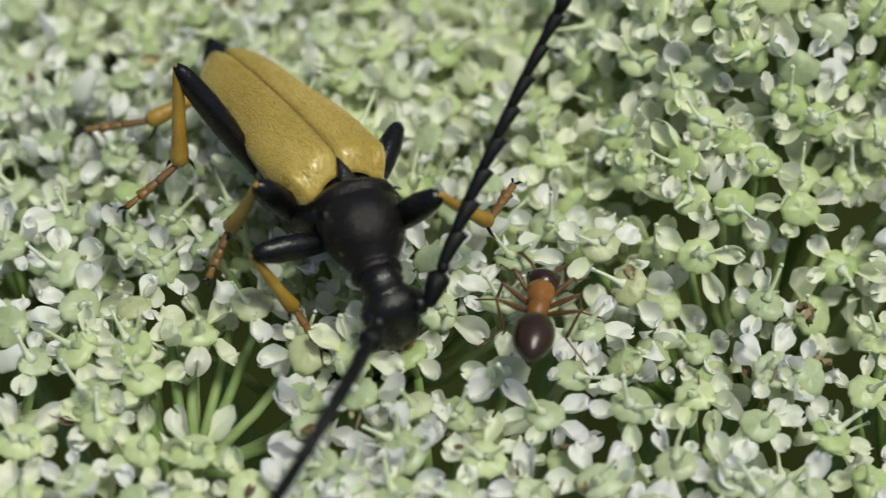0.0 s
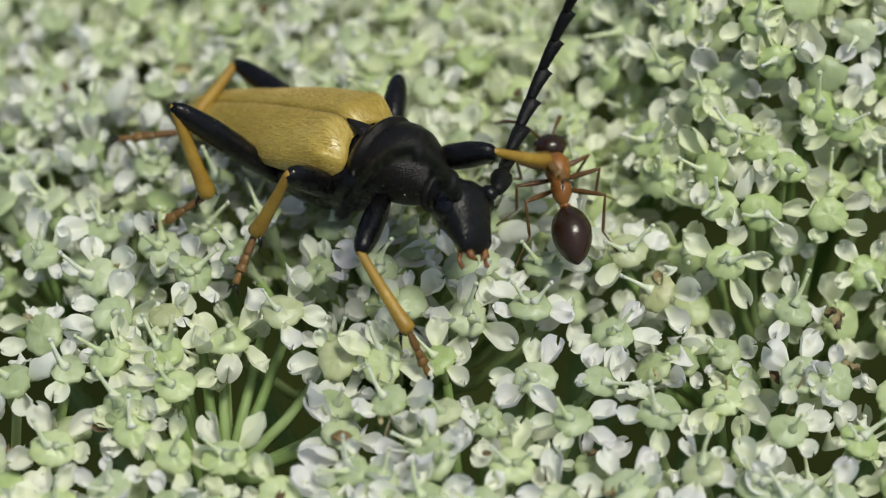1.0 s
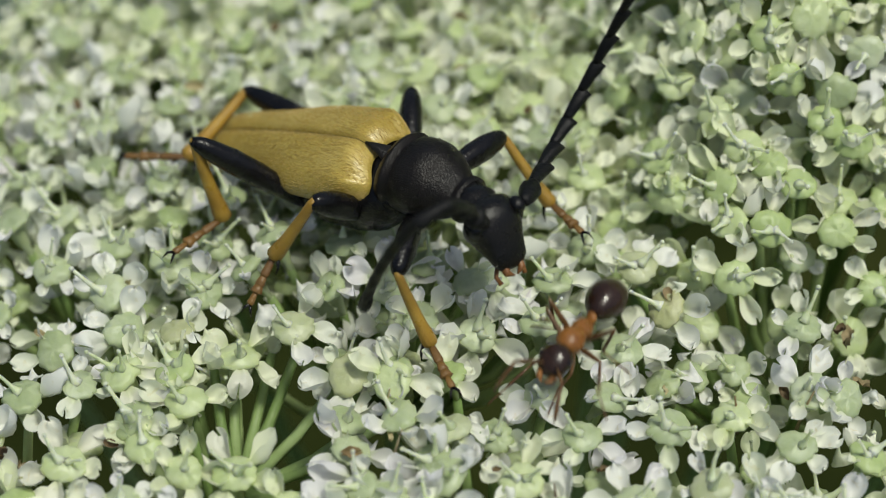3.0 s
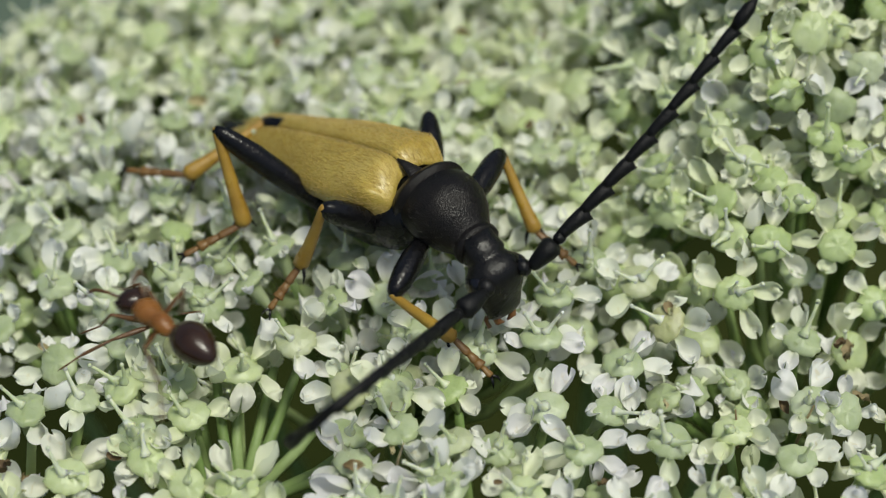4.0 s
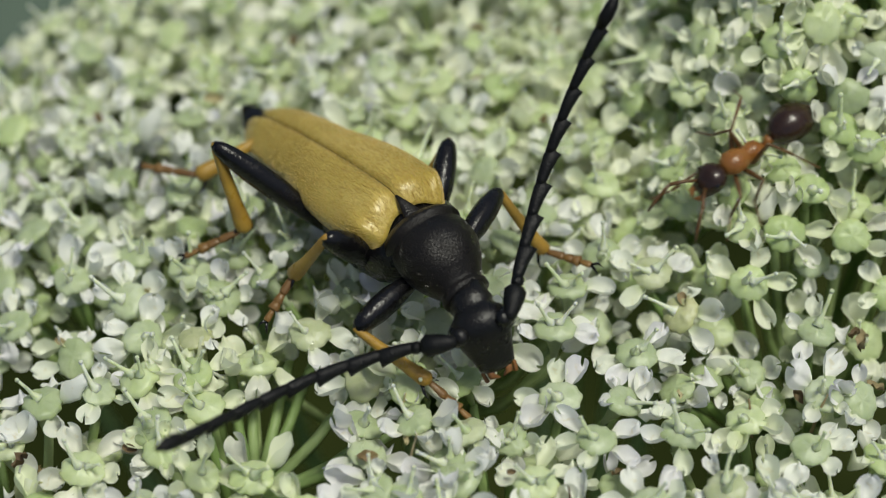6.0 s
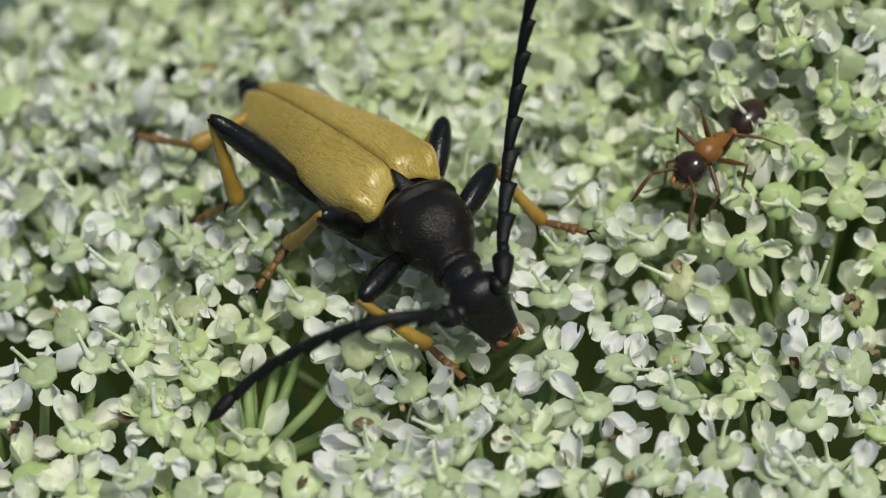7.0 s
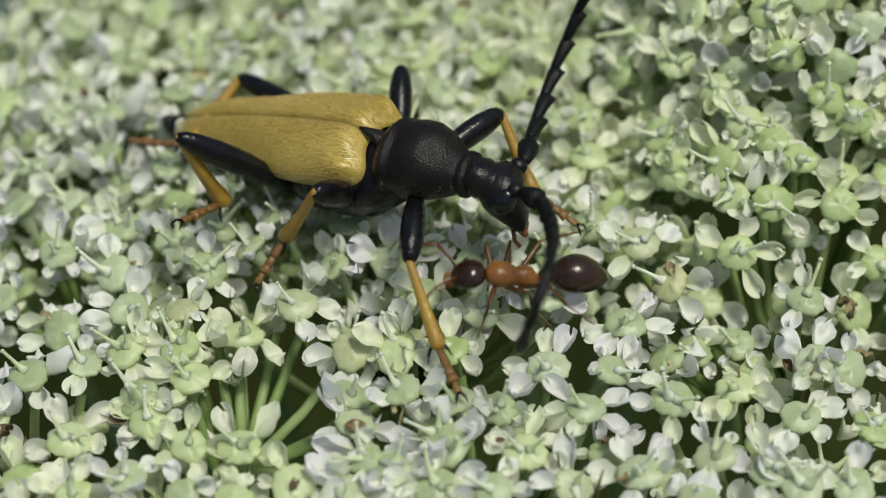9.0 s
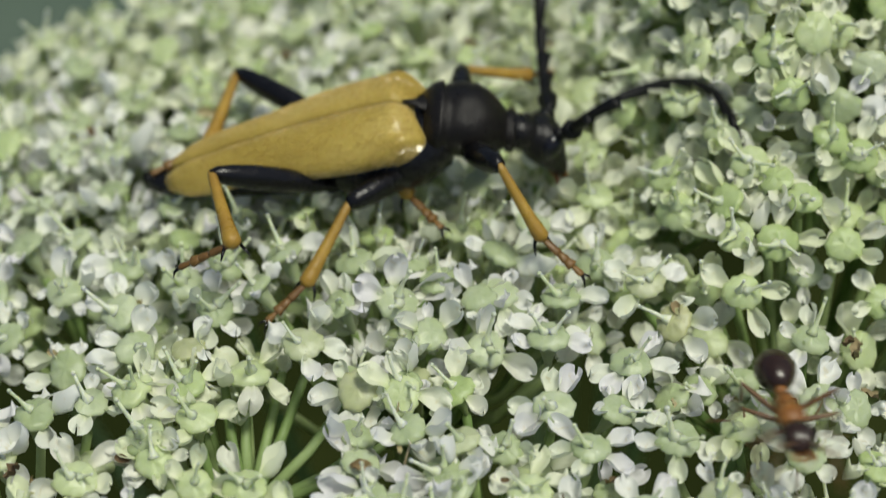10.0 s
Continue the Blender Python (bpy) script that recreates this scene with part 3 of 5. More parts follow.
def open_fan():
    """The stalks that show where the florets part, spread from one umbellet's middle."""
    gx, gy, gw, gh = GAPS[2]
    hub = Vector(FAN_HUB)
    for k in range(8):
        a = -0.35 + 2.75 * k / 7 + rng.gauss(0, 0.09)
        tip = Vector((gx + 1.55 * gw * math.cos(a), gy + 1.5 * gh * math.sin(a), -1.5 - 0.5 * rng.random()))
        mid = (tip + hub) / 2 + Vector((0.3 * math.cos(a), 0.3 * math.sin(a), -0.3))
        bm = bmesh.new()
        tube(bm, [tip, tip * 0.6 + mid * 0.4, mid, hub], [0.15, 0.18, 0.2, 0.22], 8)
        part("floret_stalk", bm, FAN, umbel, "pale green stalk")


def withered(x, y, z, size, turn):
    """A shrivelled brown petal, crumpled along its length."""
    bm = bmesh.new()
    grid = []
    for i in range(6):
        u = i / 5
        grid.append([bm.verts.new(Vector(((u - 0.5) * size, (v - 0.5) * size * 0.6 * math.sin(math.pi * (0.15 + 0.8 * u)), 0.55 * size * noise.noise((u * 4 + x, v * 4 + y, 1)) + 0.2 * size * (v - 0.5) ** 2 * 4)) * MM) for v in (0, 0.25, 0.5, 0.75, 1)])
    for i in range(5):
        for j in range(4):
            bm.faces.new((grid[i][j], grid[i + 1][j], grid[i + 1][j + 1], grid[i][j + 1]))
    ob = part("withered_petal", bm, WITHER, umbel, "shrivelled brown petal")
    ob.matrix_basis = Matrix.Translation((x * MM, y * MM, (z + dome(x, y)) * MM)) @ Euler((0.5, 0.3, radians(turn))).to_matrix().to_4x4()


withered(14.00, -2.50, -0.05, 0.68, 241)
withered(7.90, -1.40, 0.20, 0.56, 289)
withered(1.90, -8.30, 0.25, 0.31, 8)
withered(11.60, -4.70, -0.35, 0.56, 290)
withered(14.20, -4.30, -0.15, 0.56, 168)
withered(5.40, -7.80, -0.55, 0.43, 185)
withered(-14.10, -7.10, 0.05, 0.62, 226)
withered(-13.40, -7.60, -0.05, 0.56, 102)
withered(-10.50, -6.90, 0.05, 0.50, 352)
withered(-2.70, -7.60, 0.15, 0.68, 19)
withered(-1.50, -7.00, 0.05, 0.37, 100)
withered(5.70, -9.60, 0.05, 0.50, 138)
withered(13.70, -2.30, 0.05, 0.43, 205)
withered(12.60, -4.20, -0.45, 0.37, 147)
withered(3.40, 7.60, -0.05, 0.43, 47)
withered(1.00, 9.80, -0.05, 0.56, 16)
withered(4.00, 12.90, -0.05, 0.50, 0)
withered(-9.00, 9.20, -0.05, 0.74, 17)
withered(-9.80, 7.80, -0.05, 0.56, 53)
withered(1.00, 12.90, -0.05, 0.62, 359)
withered(-4.60, -9.70, 0.15, 0.50, 68)
withered(-6.10, 12.50, -0.15, 0.50, 234)
withered(-13.30, 8.70, -0.15, 0.50, 270)
withered(10.80, -9.20, 0.05, 0.31, 84)
withered(7.60, -4.60, -0.65, 0.37, 101)
withered(-10.60, -0.40, 0.05, 0.37, 156)
withered(-0.10, 3.10, -0.55, 0.37, 94)
withered(-13.40, -2.20, -0.15, 0.43, 350)


def thread(x, y, lean):
    bm = bmesh.new()
    tube(bm, [(x, y, -1.6), (x + lean * 0.4, y + 0.1, -0.6), (x + lean, y + 0.15, 0.35)], [0.07, 0.055, 0.03], 5)
    part("dead_filament", bm, WITHER, umbel, "thin brown dead filament")


thread(-1.4, -7.2, 0.3)
thread(3.9, -9.2, -0.2)
thread(-1.7, -5.6, 0.2)
thread(10.0, -5.8, -0.3)
thread(12.0, -5.6, 0.3)
thread(4.9, -9.8, 0.2)


def dew(x, y, z, r):
    bm = bmesh.new()
    ball(bm, (0, 0, 0), (r, r, r * 0.8), 10, 7)
    ob = part("dewdrop", bm, DEW, None)
    ob.matrix_basis = Matrix.Translation((x * MM, y * MM, (z + dome(x, y)) * MM))
    tagged(ob, "tiny clear dewdrop resting on a floret", "dewdrop", "dewdrops")


dew(11.55, 5.01, 0.30, 0.13)
dew(-9.90, -6.47, 0.30, 0.07)
dew(9.96, 0.77, 0.30, 0.06)
dew(12.10, -2.59, 0.30, 0.06)
dew(-8.38, -1.01, 0.30, 0.07)
dew(7.94, 3.46, 0.30, 0.06)
dew(2.82, 3.09, 0.30, 0.06)
dew(13.96, 6.50, 0.30, 0.06)
dew(12.58, 1.81, 0.30, 0.06)
dew(-4.61, -3.14, 0.30, 0.05)


def weed():
    """A broad grey-green leaf on its stalk, low behind the umbel."""
    root = tagged(new("weed"), "low weed with a broad grey-green leaf", "plant")
    x0, y0, z0 = (-41, 107, -86)
    bm = bmesh.new()
    grid = []
    for i in range(13):
        u = i / 12
        w = 15 * math.sin(math.pi * min(1, 0.04 + 0.95 * u)) ** 0.8
        grid.append([bm.verts.new(Vector((x0 - 30 + 60 * u, y0 + w * v, z0 - 3 * v * v + 4 * math.sin(2.5 * u) + 0.8 * math.sin(9 * abs(v) + 20 * u))) * MM) for v in (-1, -0.5, -0.06, 0, 0.06, 0.5, 1)])
    for i in range(12):
        for j in range(6):
            bm.faces.new((grid[i][j], grid[i + 1][j], grid[i + 1][j + 1], grid[i][j + 1]))
    part("leaf", bm, WEED_LEAF, root, "broad grey-green leaf")
    bm = bmesh.new()
    tube(bm, [(x0 - 29, y0, z0), (x0 - 45, y0 + 4, z0 - 60), (x0 - 55, y0 + 10, -552)], [0.9, 1.3, 2.0], 8)
    part("stalk", bm, RAY, root)


weed()
stalks()
rays()
open_fan()
ground()


# ---- the beetle (x forwards, y to its left, z up; origin on the wing cases' foremost seam) ----
def wing_case(s):
    """A long convex wing case: round shoulder, a dent beside it, steep side, rounded tip."""
    bm = bmesh.new()
    nu, nv = 34, 16
    grid = []
    for i in range(nu + 1):
        u = i / nu
        u = u ** 1.35
        row = []
        for j in range(nv + 1):
            v = j / nv
            front = -0.12 + 0.30 * math.sin(min(1.0, v / 0.50) * math.pi / 2) ** 2 - 1.25 * max(0, v - 0.52) ** 1.6 / 0.40
            rear = -9.72 + 0.40 * (1 - min(1, v / 0.25)) ** 2 + 3.4 * max(0, v - 0.30) ** 2
            x = front + (rear - front) * u
            k = min(max((0.6 - x) / 10.4, 0), 1)
            half = 1.74 + 0.36 * math.sin(math.pi * min(1, k * 1.7)) - 0.52 * k ** 1.5 - 0.62 * (max(0, k - 0.82) * 5.5) ** 2
            edge = max(0, 1 - u * 11)
            half *= 1 - 0.20 * edge ** 2
            tail = max(0, k - 0.86) / 0.14
            crown = -0.85 * k ** 1.5 + 0.20 * math.sin(math.pi * k) - 0.72 * edge ** 2.2 - 0.26 * tail ** 2
            a = v * 1.80
            bow = math.sin(min(a, 1.57)) ** 0.90
            y = 0.012 + 0.07 * tail ** 2 * (1 - v) + half * bow * (1 - 0.10 * max(0, a - 1.3))
            depth = (1.08 + 0.16 * math.sin(math.pi * min(1, k * 1.5)) - 0.20 * k) * (1 - math.cos(a) if a < 1.57 else 1 + (a - 1.57) * 0.9)
            depth *= 1 - 0.26 * k * max(0, v - 0.45) / 0.55
            z = crown - depth - 0.13 * math.exp(-((v / 0.05) ** 2))
            z += 0.14 * math.exp(-(((v - 0.60) / 0.13) ** 2) - ((u - 0.07) / 0.07) ** 2) - 0.15 * math.exp(-(((v - 0.40) / 0.09) ** 2) - ((u - 0.05) / 0.05) ** 2)
            row.append(bm.verts.new((x * MM, s * y * MM, z * MM)))
        grid.append(row)
    for i in range(nu):
        for j in range(nv):
            quad = (grid[i][j], grid[i + 1][j], grid[i + 1][j + 1], grid[i][j + 1])
            bm.faces.new(quad if s < 0 else tuple(reversed(quad)))
    return bm


def down_bmesh(bm, count, length, thick, lift, seed, outer=None):
    """Short hairs that lie backwards on a skin, spread evenly over it."""
    chance, hairs = random.Random(seed), bmesh.new()
    bm.normal_update()
    faces = [f for f in bm.faces if outer is None or outer(f.calc_center_median() / MM)]
    areas = np.cumsum([f.calc_area() for f in faces])
    for _ in range(count):
        face = faces[min(int(np.searchsorted(areas, chance.random() * areas[-1])), len(faces) - 1)]
        corners = [v.co for v in face.verts]
        g, h = chance.random(), chance.random()
        if len(corners) == 4:
            p = corners[0].lerp(corners[1], g).lerp(corners[3].lerp(corners[2], g), h)
        else:
            p = corners[0].lerp(corners[1], g).lerp(corners[2], h)
        n = face.normal
        back = Vector((-1, chance.gauss(0, 0.22), chance.gauss(0, 0.1)))
        back = (back - n * back.dot(n)).normalized()
        tip = p + (back + n * lift * chance.uniform(0.5, 1.6)).normalized() * length * chance.uniform(0.6, 1.3) * MM
        side = back.cross(n) * thick * MM
        a, b, c, d = (hairs.verts.new(q) for q in (p + side, p - side, p + n * thick * MM * 1.5, tip))
        for tri in ((a, b, d), (b, c, d), (c, a, d)):
            hairs.faces.new(tri)
    return hairs


def femur_bmesh(length, thick):
    bm = bmesh.new()
    loft(bm, [(length * u, 0, 0.10 * math.sin(math.pi * u) * thick, thick * w * 0.85, thick * w) for u, w in ((-0.02, 0.35), (0.04, 0.55), (0.2, 0.75), (0.45, 1.0), (0.7, 1.0), (0.88, 0.82), (0.97, 0.62), (1.02, 0.3))], 12)
    return bm


def tibia_bmesh(length, thick):
    bm = bmesh.new()
    loft(bm, [(length * u, 0, -0.05 * math.sin(math.pi * u), thick * w, thick * w) for u, w in ((-0.03, 0.5), (0.05, 0.75), (0.3, 0.88), (0.7, 1.08), (0.90, 1.35), (0.98, 1.40), (1.03, 0.7))], 10)
    return bm


def spur_bmesh(length, thick, s):
    bm = bmesh.new()
    tube(bm, [(length * 0.96, s * thick * 0.9, -thick * 0.5), (length + 0.14, s * thick * 1.7, -thick * 1.1), (length + 0.42, s * thick * 2.2, -thick * 1.3)], [0.07, 0.055, 0.012], 6)
    return bm


def foot_bmesh(length, thick):
    """Four padded joints, each wider at its end."""
    bm = bmesh.new()
    for a, b, w in ((0, 0.42, 0.9), (0.40, 0.60, 1.0), (0.58, 0.74, 1.25), (0.72, 0.97, 0.75)):
        loft(bm, [(length * (a + (b - a) * u), 0, 0, thick * w * k, thick * w * k * 0.75) for u, k in ((0, 0.62), (0.3, 0.76), (0.85, 0.98), (1.0, 0.74))], 8)
    return bm


def claws_bmesh(length, thick):
    bm = bmesh.new()
    for s in (-1, 1):
        tube(bm, [(length * 0.95, 0, 0), (length * 0.95 + 0.22, s * 0.14, 0.02), (length * 0.95 + 0.40, s * 0.20, -0.16)], [0.06, 0.05, 0.012], 5)
    return bm


FEELER_JOINTS = [1.15, 0.32] + [1.08] * 8 + [1.2]


def feeler_joint_bmesh(k):
    """Joints of the saw-toothed feeler: each flares towards its end."""
    n = FEELER_JOINTS[k]
    bm = bmesh.new()
    if k == 0:
        loft(bm, [(n * u, 0, 0, w, w) for u, w in ((-0.02, 0.14), (0.1, 0.22), (0.5, 0.33), (0.85, 0.38), (1.0, 0.24))], 10)
    elif k == 1:
        loft(bm, [(n * u, 0, 0, w, w) for u, w in ((-0.05, 0.13), (0.4, 0.21), (1.0, 0.21))], 8)
    elif k < 10:
        t = 1 - 0.035 * (k - 2)
        loft(bm, [(n * u, 0, o * t, d * t, w * t) for u, w, o, d in ((-0.06, 0.18, -0.03, 0.18), (0.12, 0.20, -0.03, 0.20), (0.50, 0.24, 0.0, 0.22), (0.86, 0.29, 0.05, 0.23), (1.0, 0.31, 0.10, 0.17), (1.04, 0.21, 0.02, 0.15), (1.08, 0.15, -0.02, 0.12))], 10)
    else:
        loft(bm, [(n * u, 0, 0, w, w) for u, w in ((-0.03, 0.15), (0.3, 0.24), (0.7, 0.22), (1.0, 0.07))], 8)
    return bm


LEG_SIZES = {"fore": (2.95, 0.48, 2.95, 0.20, 1.9), "middle": (3.0, 0.48, 3.1, 0.21, 1.9), "hind": (4.9, 0.47, 3.5, 0.23, 2.4)}
HIPS = {"fore": (1.0, 0.75, -1.25), "middle": (-0.7, 1.25, -2.45), "hind": (-3.5, 1.40, -2.3)}


def beetle():
    root = tagged(new("longhorn_beetle"), "longhorn beetle with tawny wing cases, black head and amber legs", "beetle")
    for s in (1, -1):
        skin = wing_case(s)
        for face in skin.faces:
            if face.normal.z < 0 and face.calc_center_median().z > -0.5 * MM:
                face.normal_flip()
        hairs = down_bmesh(skin, 4200, 0.17, 0.0075, 0.12, 5 + s)
        ob = part("wing_case", skin, WING, root, "tawny wing case with golden down")
        tagged(part("down", hairs, GOLD_DOWN, ob, "short golden hairs", False), kind="stuff")
        thick = ob.modifiers.new("thickness", "SOLIDIFY")
        thick.thickness, thick.offset = 0.06 * MM, -1
    bm = bmesh.new()
    loft(bm, [(1.1, 0, -1.6, 0.9, 0.6), (0.6, 0, -1.95, 1.50, 1.15), (-0.3, 0, -2.15, 1.88, 1.40), (-1.0, 0, -2.2, 1.93, 1.42), (-1.15, 0, -2.2, 1.86, 1.36), (-1.3, 0, -2.22, 1.94, 1.45), (-2.6, 0, -2.2, 1.90, 1.36), (-3.2, 0, -2.1, 1.75, 1.15), (-3.7, 0, -1.9, 1.5, 0.9)], 22)
    part("thorax", bm, BLACK, root, "black glossy underside of the thorax")
    bm = bmesh.new()
    rings = []
    for k in range(15):
        u = k / 14
        x = -3.2 - 7.35 * u
        w = 1.5 - 0.95 * u ** 1.5 if u < 0.9 else 0.69 - 4.5 * (u - 0.9)
        rings.append((x, 0, -2.0 + 0.62 * u ** 2, w * (1.0 if k % 3 else 0.97), max(0.16, 0.92 - 0.55 * u) * (1.0 if k % 3 else 0.96)))
    loft(bm, rings, 18)
    hairs = down_bmesh(bm, 160, 0.42, 0.018, 0.5, 33, lambda c: c.x < -9.5)
    belly = part("abdomen", bm, BLACK, root, "black abdomen that reaches past the wing cases")
    tagged(part("down", hairs, BLACK, belly, "black bristles", False), kind="stuff")
    bm = bmesh.new()
    loft(bm, [(0.85, 0, -1.02, 0.52, 0.22), (0.5, 0, -0.78, 0.40, 0.17), (0.2, 0, -0.57, 0.27, 0.12), (-0.1, 0, -0.38, 0.15, 0.08), (-0.42, 0, -0.24, 0.04, 0.04)], 14)
    part("scutellum", bm, MATT_BLACK, root)
    # front of the trunk
    bm = bmesh.new()
    loft(bm, [(-0.45, 0, -0.76, 1.08, 0.76), (-0.2, 0, -0.66, 1.32, 1.01), (0.02, 0, -0.60, 1.42, 1.14), (0.16, 0, -0.58, 1.43, 1.16), (0.26, 0, -0.64, 1.30, 1.04), (0.5, 0, -0.58, 1.38, 1.17), (0.95, 0, -0.55, 1.42, 1.24), (1.4, 0, -0.56, 1.38, 1.24), (1.85, 0, -0.62, 1.20, 1.09), (2.2, 0, -0.73, 0.97, 0.88), (2.45, 0, -0.82, 0.79, 0.68), (2.55, 0, -0.85, 0.75, 0.64), (2.64, 0, -0.86, 0.85, 0.72), (2.82, 0, -0.89, 0.85, 0.68), (2.90, 0, -0.91, 0.65, 0.51)], 28)
    hairs = down_bmesh(bm, 420, 0.15, 0.005, 0.35, 21, lambda c: c.z > -0.9)
    shield = part("pronotum", bm, MATT_BLACK, root, "domed black pronotum with fine pits")
    tagged(part("down", hairs, GREY_DOWN, shield, "sparse grey hairs", False), kind="stuff")
    # head
    bm = bmesh.new()
    loft(bm, [(-0.4, 0, 0.0, 0.60, 0.56), (0.0, 0, 0.02, 0.66, 0.60), (0.3, 0, 0.05, 0.74, 0.66), (0.42, 0, 0.05, 0.67, 0.61), (0.55, 0, 0.05, 0.74, 0.66), (0.75, 0, 0.06, 0.96, 0.80), (1.1, 0, 0.02, 1.00, 0.88), (1.42, 0, -0.08, 0.93, 0.84), (1.68, 0, -0.24, 0.82, 0.74), (1.9, 0, -0.42, 0.72, 0.60), (2.12, 0, -0.58, 0.66, 0.46), (2.30, 0, -0.70, 0.60, 0.34), (2.40, 0, -0.77, 0.45, 0.22), (2.45, 0, -0.80, 0.22, 0.11)], 24, 2.3)
    hairs = down_bmesh(bm, 160, 0.13, 0.005, 0.5, 22)
    head = part("head", bm, HEAD_BLACK, root, "black head with a short muzzle")
    tagged(part("down", hairs, GREY_DOWN, head, "sparse grey hairs", False), kind="stuff")
    for s in (-1, 1):
        bm = bmesh.new()
        ball(bm, (1.12, 0.82 * s, 0.10), (0.40, 0.32, 0.52), 18, 14)
        part("eye", bm, EYE, head, "glossy black eye")
        bm = bmesh.new()
        ball(bm, (1.28, 0.74 * s, 0.66), (0.32, 0.28, 0.26), 12, 8)
        part("antenna_socket", bm, HEAD_BLACK, head)
        bm = bmesh.new()
        tube(bm, [(2.28, 0.30 * s, -0.84), (2.52, 0.30 * s, -0.96), (2.62, 0.06 * s, -1.06)], [0.17, 0.13, 0.03], 7)
        part("mandible", bm, MOUTH, head, "brown mandible")
        bm = bmesh.new()
        tube(bm, [(2.05, 0.35 * s, -0.95), (2.28, 0.55 * s, -1.22), (2.55, 0.50 * s, -1.36)], [0.08, 0.075, 0.085], 6)
        part("palp", bm, MOUTH, head, "amber palp")
    made = {"root": root, "pronotum": shield, "head": head}
    for side, s in (("left", 1), ("right", -1)):
        made["feeler", side] = [part("antenna_segment", feeler_joint_bmesh(k), FEELER, root) for k in range(11)]
        for pair, (fl, ft, tl, tt, ol) in LEG_SIZES.items():
            femur = part("femur", femur_bmesh(fl, ft), BLACK, root, "thick black thigh")
            tibia = part("tibia", tibia_bmesh(tl, tt), AMBER, root, "amber shin")
            for e in (-1, 1):
                part("spur", spur_bmesh(tl, tt, e), BLACK, tibia, "dark pointed spur")
            foot = part("tarsus", foot_bmesh(ol, 0.19), RUST, root, "jointed amber-brown foot")
            part("claw", claws_bmesh(ol, 0.1), BLACK, foot, "dark hooked claws")
            made[pair, side] = (femur, tibia, foot)
    return made


# ---- the ants (origin in the middle of the trunk) ----
ANT_HIPS = [(0.55, 0.22, -0.25), (0.15, 0.26, -0.28), (-0.30, 0.26, -0.25)]
ANT_FEET = [(1.75, 1.5, -1.25), (0.0, 2.1, -1.25), (-2.1, 1.8, -1.25)]
ANT_LEGS = [(1.15, 1.05, 0.85), (1.25, 1.15, 0.9), (1.5, 1.45, 1.15)]


